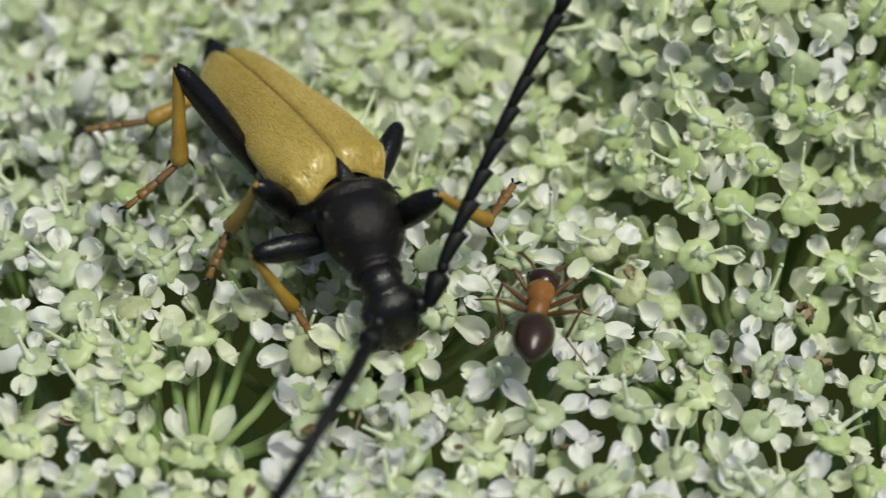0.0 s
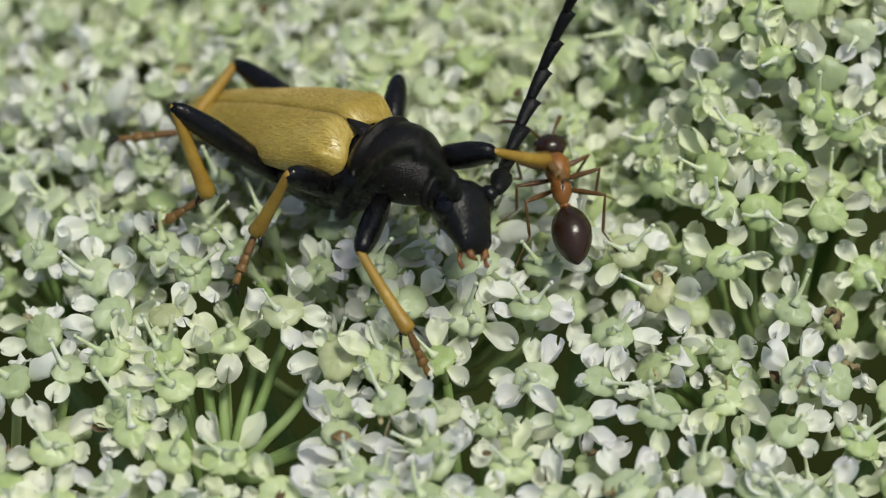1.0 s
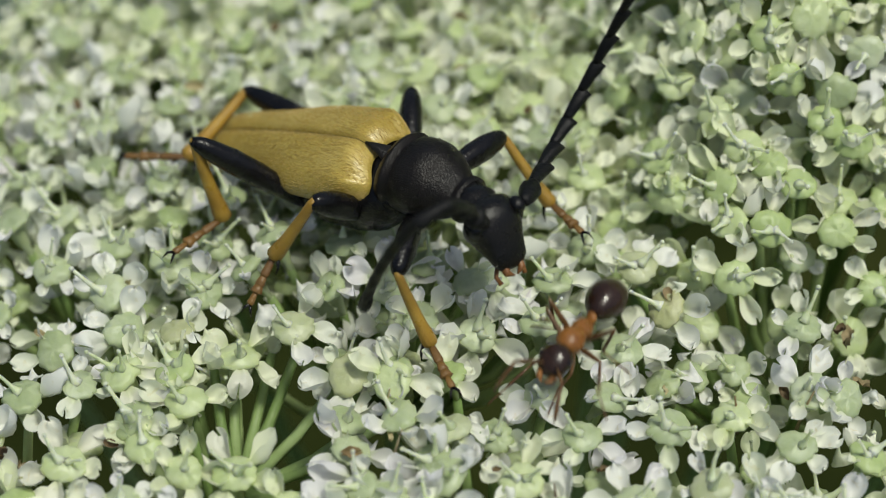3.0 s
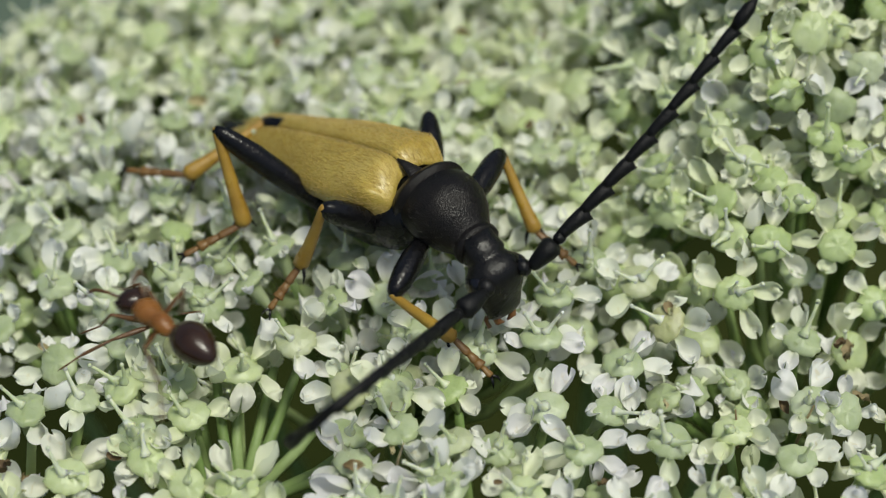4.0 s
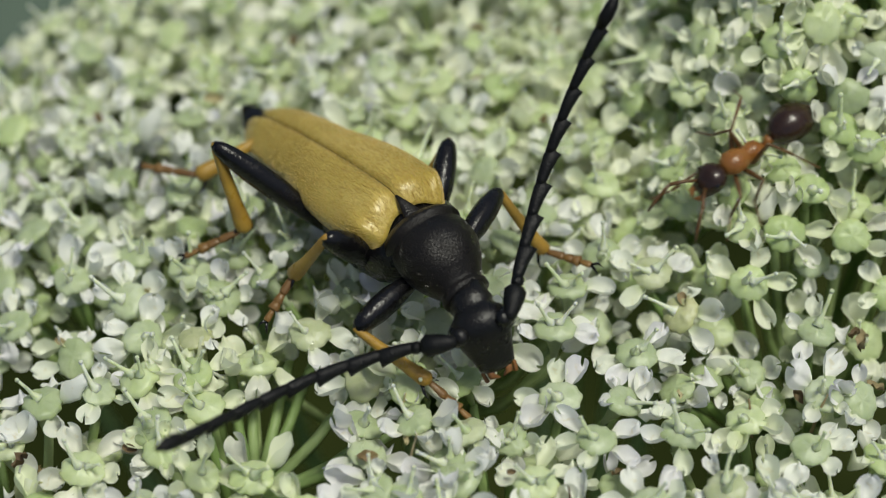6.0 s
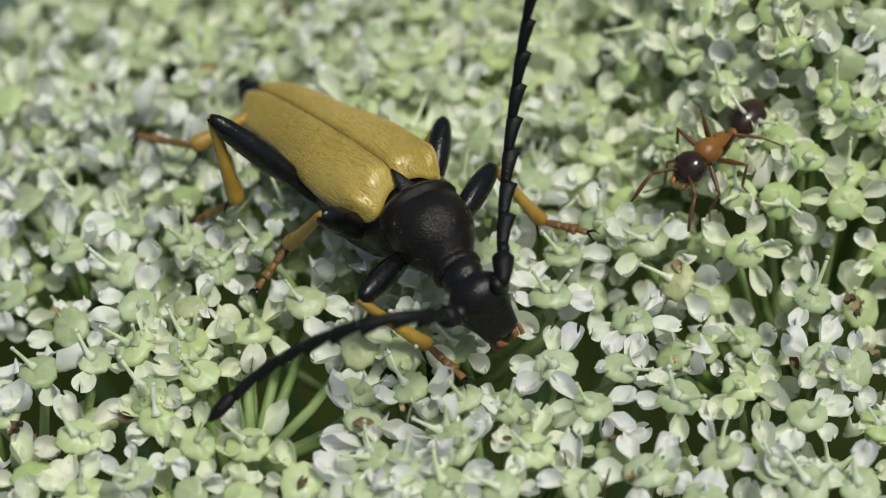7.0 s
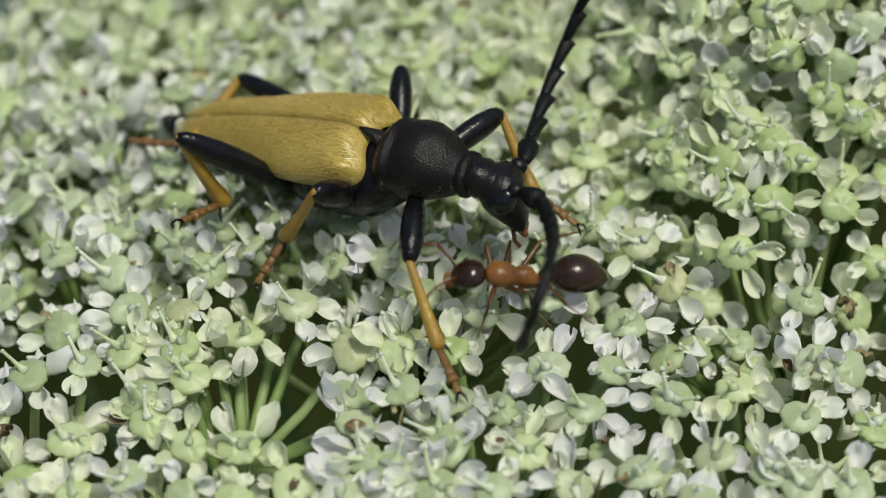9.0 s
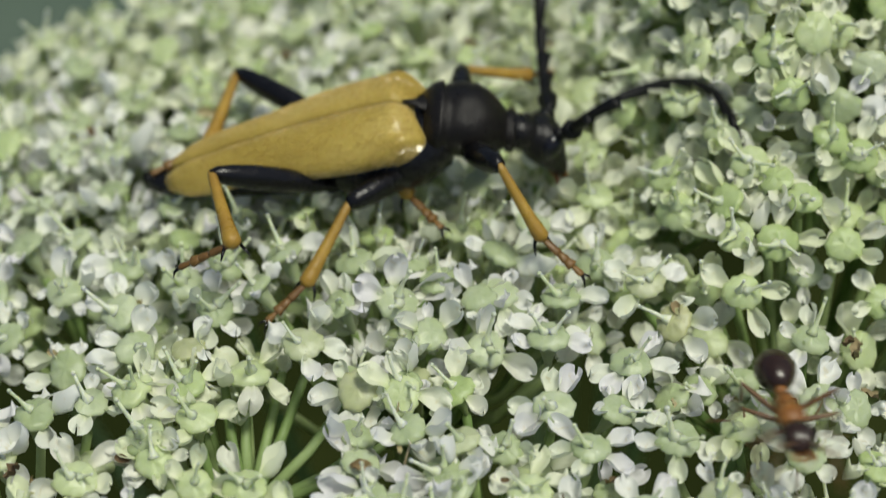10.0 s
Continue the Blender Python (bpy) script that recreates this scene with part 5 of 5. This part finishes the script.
STEP_HIND_RIGHT = [
    (0, -7.29, 1.69, 1.96, -9.09, 0.35, 1.11),
    (0.3, -7.43, 2.91, 0.74, -9.09, 1.46, -0.21),
    (0.5, -7.67, 2.52, 0.75, -9.2, 0.77, 0.17),
    (0.7, -7.67, 2.3, 0.51, -9.11, 0.38, 0.53),
    (1, -7.43, 1.44, 1.03, -9.37, 1.04, -0.33),
    (1.5, -7.54, 1.56, 0.88, -9.17, 1.85, -0.86),
    (2, -7.55, 1.64, 0.8, -9.17, 1.91, -0.94),
    (2.5, -7.53, 1.88, 0.39, -8.89, 0.01, 1.03),
    (2.7, -7.49, 1.85, 0.19, -8.93, -0.01, 0.67),
    (3.8, -6.82, 1.66, 0.71, -8.91, 0.61, 0.17),
    (4, -6.71, 1.83, 0.71, -8.8, 0.79, 0.16),
    (4.5, -7, 1.23, 1.16, -8.97, 0.91, -0.17),
    (5, -7.14, 1.38, 0.75, -8.75, -0.3, 1.33),
    (6.5, -7.16, 1.18, 0.8, -9.11, 1.33, -0.59),
    (7, -7.25, 1.14, 0.75, -8.91, 1.66, -0.9),
    (7.5, -7.02, 0.89, 1.03, -8.72, 1.52, -0.55),
    (8, -6.96, 0.48, 1.44, -8.69, 1.07, -0.12),
    (8.5, -7.38, 1.82, 0.11, -8.88, 0.09, 0.82),
    (8.8, -7.51, 1.16, 0.54, -8.68, -0.64, 1.62),
    (9, -7.42, 1.34, 0.6, -8.69, -0.43, 1.62),
    (9.2, -7.01, -0.31, 2.76, -8.76, 0, 1.14),
    (9.5, -7.1, 0.49, 1.82, -9.03, 0.42, 0.39),
    (9.8, -6.88, -0.49, 3.13, -8.79, -0.77, 1.7),
    (10, -6.98, -1.06, 3.19, -8.93, -0.92, 1.81),
]
STEP_HIND_LEFT = [
    (0.7, -8.63, 5.05, 0.31, -10.96, 4.86, 0),
    (1, -8.6, 4.87, 0.4, -10.96, 4.86, 0),
    (1.5, -8.7, 4.69, 0.37, -10.96, 4.86, 0),
    (2, -8.76, 4.58, 0.37, -10.96, 4.86, 0),
    (2.5, -8.61, 5.16, 0.25, -10.96, 4.86, 0),
    (2.7, -8.77, 4.59, 0.35, -10.96, 4.86, 0),
    (7.5, -9.04, 4.11, 0.3, -10.96, 4.86, 0),
    (8.8, -8.96, 4.25, 0.32, -10.96, 4.86, 0),
    (9, -8.93, 4.31, 0.32, -10.96, 4.86, 0),
    (9.2, -8.54, 5.47, 0.36, -10.96, 4.86, 0),
    (9.5, -8.45, 5.8, 0.26, -10.96, 4.86, 0),
    (9.8, -8.57, 6.43, 0.48, -10.96, 4.86, 0),
    (10, -8.54, 6.07, 0.54, -10.96, 4.86, 0),
]
KNEE_MIDDLE_RIGHT = [
    (0, -0.14, -3, -0.08),
    (0.3, -0.61, -2.88, 0.06),
    (0.5, -0.3, -3.12, -0.14),
    (0.7, -0.39, -3.03, -0.06),
    (1, -0.24, -3.16, -0.18),
    (1.5, -0.13, -3.14, -0.19),
    (2, -0.09, -3.06, -0.14),
    (2.5, -0.15, -3.19, -0.23),
    (2.7, -0.35, -2.94, 0.01),
    (3.8, -0.56, -3.18, -0.16),
    (4, -0.78, -3.19, -0.16),
    (4.5, -0.55, -3.17, -0.15),
    (5, -0.37, -3.17, -0.16),
    (6.5, -0.32, -2.87, 0.04),
    (7, -0.19, -3.01, -0.07),
    (7.5, -0.24, -2.98, -0.04),
    (8, -0.02, -2.92, -0.06),
    (8.5, -0.31, -2.98, -0.03),
    (8.8, -0.18, -3.13, -0.17),
    (9, -0.14, -3.12, -0.17),
    (9.2, -1.74, -3.43, -0.67),
    (9.5, -2.92, -2.91, -1.31),
    (9.8, -3.57, -2.12, -2.43),
    (10, -2.71, -3.2, -1.37),
]
KNEE_MIDDLE_LEFT = [
    (0, -2.47, 3.35, -1.25),
    (0.3, -2.5, 3.56, -1.81),
    (0.5, -1.84, 3.87, -1.53),
    (0.7, -2.04, 3.9, -2.04),
    (1, -1.91, 3.75, -1.31),
    (1.5, -1.82, 3.83, -1.39),
    (2, -1.95, 3.82, -1.53),
    (2.5, 0.5, 2.06, 0.18),
    (2.7, -2.08, 3.85, -1.85),
    (3.8, -2.35, 3.33, -1.05),
    (4, -2.41, 3.2, -0.94),
    (4.5, -2.24, 3.41, -1.05),
    (5, -2.19, 3.4, -0.99),
    (6.5, -2.35, 3.34, -1.07),
    (7, -2.36, 3.38, -1.14),
    (7.5, -2.29, 3.32, -0.97),
    (8, -2.11, 3.18, -0.64),
    (8.5, -2.09, 3.71, -1.43),
    (8.8, -1.54, 3.81, -1.13),
    (9, -1.62, 3.76, -1.09),
    (9.5, -0.6, 3.4, -0.5),
    (10, -0.6, 3.4, -0.5),
]
KNEE_HIND_RIGHT = [
    (0, -4.81, -3.51, 1.93),
    (0.3, -5.52, -2.96, 1.89),
    (0.5, -4.38, -3.23, 2.16),
    (0.7, -4.27, -3.03, 2.26),
    (1, -4.46, -3.44, 2.05),
    (1.5, -4.63, -3.43, 2.01),
    (2, -4.68, -3.34, 2.04),
    (2.5, -4.11, -3.63, 2.02),
    (2.7, -4.85, -2.97, 2.14),
    (3.8, -4.89, -3.36, 1.97),
    (4, -5.56, -3.14, 1.79),
    (4.5, -5.34, -3.53, 1.71),
    (5, -5.29, -3.58, 1.71),
    (6.5, -5.66, -3.29, 1.67),
    (7, -5.4, -3.51, 1.69),
    (7.5, -5.44, -3.38, 1.74),
    (8, -4.97, -3.61, 1.82),
    (8.5, -5.12, -2.94, 2.06),
    (8.8, -4.9, -3.38, 1.96),
    (9, -4.86, -3.41, 1.95),
    (9.2, -5.84, -3.09, 1.66),
    (9.5, -6.96, -2.44, 1.01),
    (9.8, -7.02, -2.14, 1.02),
    (10, -6.8, -2.75, 1.07),
]
KNEE_HIND_LEFT = [
    (0.7, -7.97, 1.82, -0.34),
    (1, -7.85, 1.67, -0.06),
    (1.5, -7.89, 1.63, -0.14),
    (2, -7.95, 1.52, -0.26),
    (2.5, -7.97, 1.69, -0.32),
    (2.7, -7.93, 1.81, -0.24),
    (8.8, -8.06, 2.21, -0.71),
    (9, -8.1, 2.12, -0.77),
    (9.2, -7.85, 2.82, -0.55),
    (9.5, -7.91, 3.16, -1.09),
    (9.8, -6.82, 4.88, -1.35),
    (10, -7.22, 4.36, -1.09),
]
KNEE_FORE_LEFT = [
    (0, 3.02, 1.85, -0.21),
    (0.3, -0.01, 3.29, -2.16),
    (0.5, 1.27, 3.75, -2.32),
    (0.7, 1.66, 3.53, -3.35),
    (1, 4.11, 1.68, -2.04),
    (1.5, 2.66, 3.03, -3.37),
    (2, 2.12, 3.32, -3.37),
    (2.5, 3.08, 2.79, -3.07),
    (2.7, 2.09, 3.35, -3.46),
    (3.8, 0.94, 3.53, -2.36),
    (4, 0.63, 3.45, -2.01),
    (4.5, 0.15, 3.5, -2.09),
    (5, 0.57, 3.47, -1.98),
    (6.5, 0.18, 3.41, -2.03),
    (7, 0.34, 3.33, -1.83),
    (7.5, 0.32, 3.3, -1.76),
    (8, 0.68, 3.28, -1.42),
    (8.5, 1.25, 3.77, -2.3),
    (8.8, 2.17, 3.65, -2.63),
    (9, 2.17, 3.62, -2.66),
    (9.5, 0.89, 3.54, -2.4),
    (10, 0.99, 3.66, -2.84),
]
KNEE_FORE_RIGHT = [
    (0, 0.85, -3.75, -1.93),
    (0.3, 3.07, -3.08, -1.44),
    (0.5, 2.29, -2.18, -4.65),
    (0.7, 1.94, -2.92, -4.12),
    (1, 2.29, -3.52, -2.63),
    (1.5, 2.23, -3.36, -3.09),
    (2, 2.12, -3.54, -2.6),
    (2.5, 2.06, -3.16, -3.63),
    (2.7, 2.22, -3.57, -2.37),
    (3.8, 2.85, -3.27, -2.57),
    (4, 2.03, -3.63, -2.61),
    (4.5, 1.95, -3.46, -2.95),
    (5, 0.23, -2.69, -4.39),
    (6.5, 2.17, -3.55, -1.85),
    (7, 2.18, -3.61, -2.02),
    (7.5, 1.82, -3.7, -2.19),
    (8, 2.02, -3.69, -2.26),
    (8.5, 2.3, -3.48, -2.21),
    (8.8, 2.53, -3.41, -2.66),
    (9, 2.75, -3.3, -2.7),
    (9.2, 3.62, -2.74, -2.08),
    (9.5, 3.73, -2.59, -2.79),
    (9.8, 2.63, -3.19, -2.92),
    (10, 2.73, -2.94, -1.35),
]
ANT_ONE = [
    (0, 4.58, -3.52, 1.3, 80.1, -21.25, -1.28),
    (0.3, 4.85, -1.76, 1.29, 79.36, -19.23, 5.7),
    (0.5, 4.25, -1.24, 1.29, 94.69, -5.85, 4.9),
    (0.7, 4.6, -0.24, 1.3, 100.42, -4.76, 8.67),
    (1, 4.51, 1.61, 1.81, 98.65, 6.39, 5.01),
    (1.2, 4.43, 1.31, 1.72, 112.28, 12.02, 2.26),
    (1.5, 4.31, -0.97, 1.31, 120.85, 4.81, 3.24),
    (2, 4.43, -0.91, 1.31, 123.02, 6.37, 5.83),
    (2.5, 4.39, -0.26, 1.31, 115.82, 11.22, 2.93),
    (2.7, 4.39, -0.37, 1.31, 117.15, 9.97, 4.07),
    (3, 4.55, -3.96, 1.29, 239.01, 13.78, 0.58),
    (3.4, -0.55, -7.61, 1.28, 222.88, 26.22, 0.46),
    (3.6, -4.51, -6.24, 1.29, 136.83, -19.73, 2.58),
    (3.8, -7.98, -4.66, 1.29, 128.19, -11.94, 3.24),
    (4, -9.34, -2.81, 1.29, 132.08, -14.75, -4.12),
    (4.2, -12.22, -2.82, 1.29, 146.16, -28.11, 0.03),
    (4.5, -15.99, -1.76, 1.29, 145.4, -22.96, 1.76),
    (5, -20.25, -1.49, 1.29, 149.19, -20.09, 1.01),
    (10, -21.26, -3.19, 1.29, 252.71, 25.93, -2.01),
]
ANT_TWO = [
    (0, 24, 3, 2.6, -143.2, 7.6, -2.5),
    (4.1, 18.6, 4.4, 3.7, -143.2, 9, -2.5),
    (4.4, 16.5, 4.86, 4.33, -143.06, 10.6, -2.53),
    (5, 15.71, 4.78, 4.35, -140.94, 11.39, -2.89),
    (5.2, 15.66, 4.71, 4.33, -140.56, 10.8, -2.38),
    (6.3, 8.75, 2.11, 2.6, -141.5, -3.42, -4.7),
    (6.5, 9.13, 2, 2.74, -133.87, 11.23, -8.58),
    (7, 9.12, 1.9, 2.61, -129.54, 11.37, -1.67),
    (7.3, 8.11, 1.35, 1.99, -133.39, 7.36, -0.79),
    (7.5, 8.43, -3.56, 1.31, -84.5, -11.14, -2.3),
    (7.7, 9.02, -2.54, 1.3, -95.18, 4.84, 0.34),
    (7.8, 8.78, -4.54, 1.29, -107.96, 14.81, 0.09),
    (8, 8.9, -4.86, 1.29, -109.35, 16.73, -2.15),
    (8.3, 7.45, -3.85, 1.29, -144.29, 8.8, 2.7),
    (8.5, 7.11, -3.74, 1.3, -141.38, 5.26, -1.98),
    (8.8, 3.55, -3.3, 1.38, -163.9, -11.83, -1.63),
    (9, 2.4, -2.57, 1.28, -169.83, 11.4, -9.29),
    (9.2, 4.09, -1.35, 1.31, -217.49, 4.37, -3.09),
    (9.5, 7.4, -1.84, 1.29, -236.5, -27.56, -1.51),
    (9.8, 6.7, -7.06, 1.59, -156.11, 10.04, 8.36),
    (10, 10.83, -6.91, 1.79, -87.44, 22.01, 5.29),
]



def glide(rows):
    """A smooth function of time through rows of (seconds, values)."""
    times = [r[0] for r in rows]
    values = np.array([r[1:] for r in rows], float)
    if len(rows) == 1:
        return lambda t: values[0]
    slopes = np.zeros_like(values)
    steps = np.diff(values, axis=0) / np.diff(times)[:, None]
    for i in range(1, len(rows) - 1):
        a, b = steps[i - 1], steps[i]
        same = a * b > 0
        slopes[i][same] = 2 * a[same] * b[same] / (a[same] + b[same])

    def at(t):
        t = min(max(t, times[0]), times[-1])
        i = min(max(int(np.searchsorted(times, t)) - 1, 0), len(times) - 2)
        h = times[i + 1] - times[i]
        s = (t - times[i]) / h
        return (2 * s**3 - 3 * s * s + 1) * values[i] + (s**3 - 2 * s * s + s) * h * slopes[i] + (3 * s * s - 2 * s**3) * values[i + 1] + (s**3 - s * s) * h * slopes[i + 1]

    return at


def turned(yaw, pitch, roll):
    """Heading, nose up and roll, in degrees."""
    return Matrix.Rotation(radians(yaw), 4, "Z") @ Matrix.Rotation(radians(-pitch), 4, "Y") @ Matrix.Rotation(radians(roll), 4, "X")


def along(a, b, up):
    """A pose at a (millimetres) whose x axis points to b and whose z axis leans to up."""
    x = (b - a).normalized()
    y = Vector(up).cross(x)
    if y.length < 1e-4:
        y = Vector((0.3, 1, 0.1)).cross(x)
    y.normalize()
    z = x.cross(y)
    m = Matrix((x, y, z)).transposed().to_4x4()
    m.translation = a * MM
    return m


def bent(hip, ankle, one, two, bend):
    """The knee between two bones, on the side that bend names, and where the shin ends."""
    way = ankle - hip
    d = min(max(way.length, abs(one - two) + 0.05), one + two - 0.02)
    way.normalize()
    ankle = hip + way * d
    a = (one * one - two * two + d * d) / (2 * d)
    side = (bend - way * bend.dot(way)).normalized()
    return hip + way * a + side * math.sqrt(max(0, one * one - a * a)), ankle


def bow(a, b, c, d, u):
    """The cubic through four points at even steps."""
    v = 3 * u
    return a * (-(v - 1) * (v - 2) * (v - 3) / 6) + b * (v * (v - 2) * (v - 3) / 2) - c * (v * (v - 1) * (v - 3) / 2) + d * (v * (v - 1) * (v - 2) / 6)


TIMES = [round(0.1 * i, 1) for i in range(101)]


def beetle_motion(b):
    body, neck = glide(BODY), glide(NECK)
    feelers = {"left": glide(FEELER_LEFT), "right": glide(FEELER_RIGHT)}
    steps = {("fore", "right"): STEP_FORE_RIGHT, ("fore", "left"): STEP_FORE_LEFT, ("middle", "right"): STEP_MIDDLE_RIGHT, ("middle", "left"): STEP_MIDDLE_LEFT, ("hind", "right"): STEP_HIND_RIGHT, ("hind", "left"): STEP_HIND_LEFT}
    steps = {key: glide(rows) for key, rows in steps.items()}
    knees = {("fore", "right"): KNEE_FORE_RIGHT, ("fore", "left"): KNEE_FORE_LEFT, ("middle", "right"): KNEE_MIDDLE_RIGHT, ("middle", "left"): KNEE_MIDDLE_LEFT, ("hind", "right"): KNEE_HIND_RIGHT, ("hind", "left"): KNEE_HIND_LEFT}
    knees = {key: glide(rows) for key, rows in knees.items()}
    keys = {}

    def key(ob, t, m):
        keys.setdefault(ob, []).append((t, m))

    for t in TIMES:
        x, y, z, yaw, pitch, roll = body(t)
        root = Matrix.Translation((x * MM, y * MM, z * MM)) @ turned(yaw, pitch, roll)
        home = root.inverted()
        py, pp, hy, hp, hr = neck(t)
        shield = root @ Matrix.Translation((0.7 * MM, 0, -0.8 * MM)) @ turned(py, pp, 0)
        head = shield @ Matrix.Translation((2.9 * MM, 0, -0.85 * MM)) @ turned(hy, hp, hr)
        key(b["root"], t, root)
        key(b["pronotum"], t, home @ shield)
        key(b["head"], t, home @ head)
        for side, s in (("left", 1), ("right", -1)):
            base = (head @ Vector((1.41 * MM, 0.92 * s * MM, 0.79 * MM))) / MM
            f = feelers[side](t)
            one, two, tip = base + Vector(f[:3]), base + Vector(f[3:6]), base + Vector(f[6:])
            curve = [bow(base, one, two, tip, u) for u in np.linspace(0, 1, 41)]
            runs = np.concatenate([[0], np.cumsum([(q - p).length for p, q in zip(curve, curve[1:])])])
            total, spot, run = runs[-1] / sum(FEELER_JOINTS), base, 0.0
            for ob, n in zip(b["feeler", side], FEELER_JOINTS):
                i = min(max(int(np.searchsorted(runs, (run + n * 0.5) * total)), 1), 40)
                way = (curve[i] - curve[i - 1]).normalized()
                key(ob, t, home @ along(spot, spot + way, (1.0, 0.1, 0.0) if s > 0 else (-0.5, -0.6, -0.5)))
                spot, run = spot + way * n, run + n
            for pair in ("fore", "middle", "hind"):
                fl, _ft, tl, _tt, _ol = LEG_SIZES[pair]
                hx, hy_, hz = HIPS[pair]
                frame_ = shield if pair == "fore" else root
                hip = (frame_ @ Vector((hx * MM, hy_ * s * MM, hz * MM))) / MM
                v = steps[pair, side](t)
                ankle, toe = Vector(v[:3]), Vector(v[3:])
                pole = (root @ (Vector(knees[pair, side](t)) * MM)) / MM - hip
                knee, ankle = bent(hip, ankle, fl, tl, pole)
                for ob, p, q in zip(b[pair, side], (hip, knee, ankle), (knee, ankle, toe)):
                    key(ob, t, home @ along(p, q, (0.02, 0.03, 1)))
    for ob, rows in keys.items():
        walk(ob, rows)


def ant_motion(a, rows, phase):
    at = glide(rows)
    keys, feet = {}, {}

    def key(ob, t, m):
        keys.setdefault(ob, []).append((t, m))

    for n, t in enumerate(TIMES):
        x, y, z, yaw, pitch, nod = at(t)
        root = Matrix.Translation((x * MM, y * MM, z * MM)) @ turned(yaw, pitch + 2 * math.sin(9 * t + phase), 0)
        home = root.inverted()
        key(a["root"], t, root)
        head = root @ Matrix.Translation((0.92 * MM, 0, 0.10 * MM)) @ turned(nod, -18 + 6 * math.sin(5 * t + phase), 0)
        key(a["head"], t, home @ head)
        for s, scape, funicle in a["feelers"]:
            sway = 14 * math.sin(7 * t + phase + s)
            base = head @ Matrix.Translation((0.95 * MM, 0.20 * s * MM, 0.14 * MM)) @ turned(s * (38 + sway), 22 + 10 * math.sin(6 * t + s), 0)
            key(scape, t, home @ base)
            bend = base @ Matrix.Translation((1.0 * MM, 0, 0)) @ turned(-s * (30 + sway * 0.5), -48 + 8 * math.sin(8 * t + s), 0)
            key(funicle, t, home @ bend)
        for s, k, femur, tibia, tarsus in a["legs"]:
            fx, fy, fz = ANT_FEET[k]
            ideal = (root @ Vector((fx * MM, fy * s * MM, 0))) / MM
            ideal.z = 0.15 + max(0, dome(ideal.x, ideal.y))
            spot = feet.get((s, k))
            turn = (k + (s > 0) + n) % 2 == 0
            if spot is None or (spot - ideal).length > (0.55 if turn else 1.5):
                ahead = at(min(t + 0.15, 10)) - at(t)
                spot = ideal + Vector((ahead[0], ahead[1], 0)) * 0.8
            feet[s, k] = spot
            fl, tl, ol = ANT_LEGS[k]
            hx, hy, hz = ANT_HIPS[k]
            hip = (root @ Vector((hx * MM, hy * s * MM, hz * MM))) / MM
            out = (hip - spot)
            heel = spot + Vector((out.x, out.y, 0)).normalized() * (ol * 0.8) + Vector((0, 0, ol * 0.5))
            knee, heel = bent(hip, heel, fl, tl, Vector((0, 0, 1)) + root.to_3x3() @ Vector((0, 0.4 * s, 0)))
            for ob, p, q in ((femur, hip, knee), (tibia, knee, heel), (tarsus, heel, spot)):
                key(ob, t, home @ along(p, q, (0.02, 0.03, 1)))
    for ob, rows_ in keys.items():
        walk(ob, rows_)


longhorn = beetle()
first_ant = ant("dark brown and rusty red ant that meets the beetle")
second_ant = ant("rusty red and dark brown ant that scurries over the florets")


def motions():
    beetle_motion(longhorn)
    ant_motion(first_ant, ANT_ONE, 0.0)
    ant_motion(second_ant, ANT_TWO, 1.7)


motions()
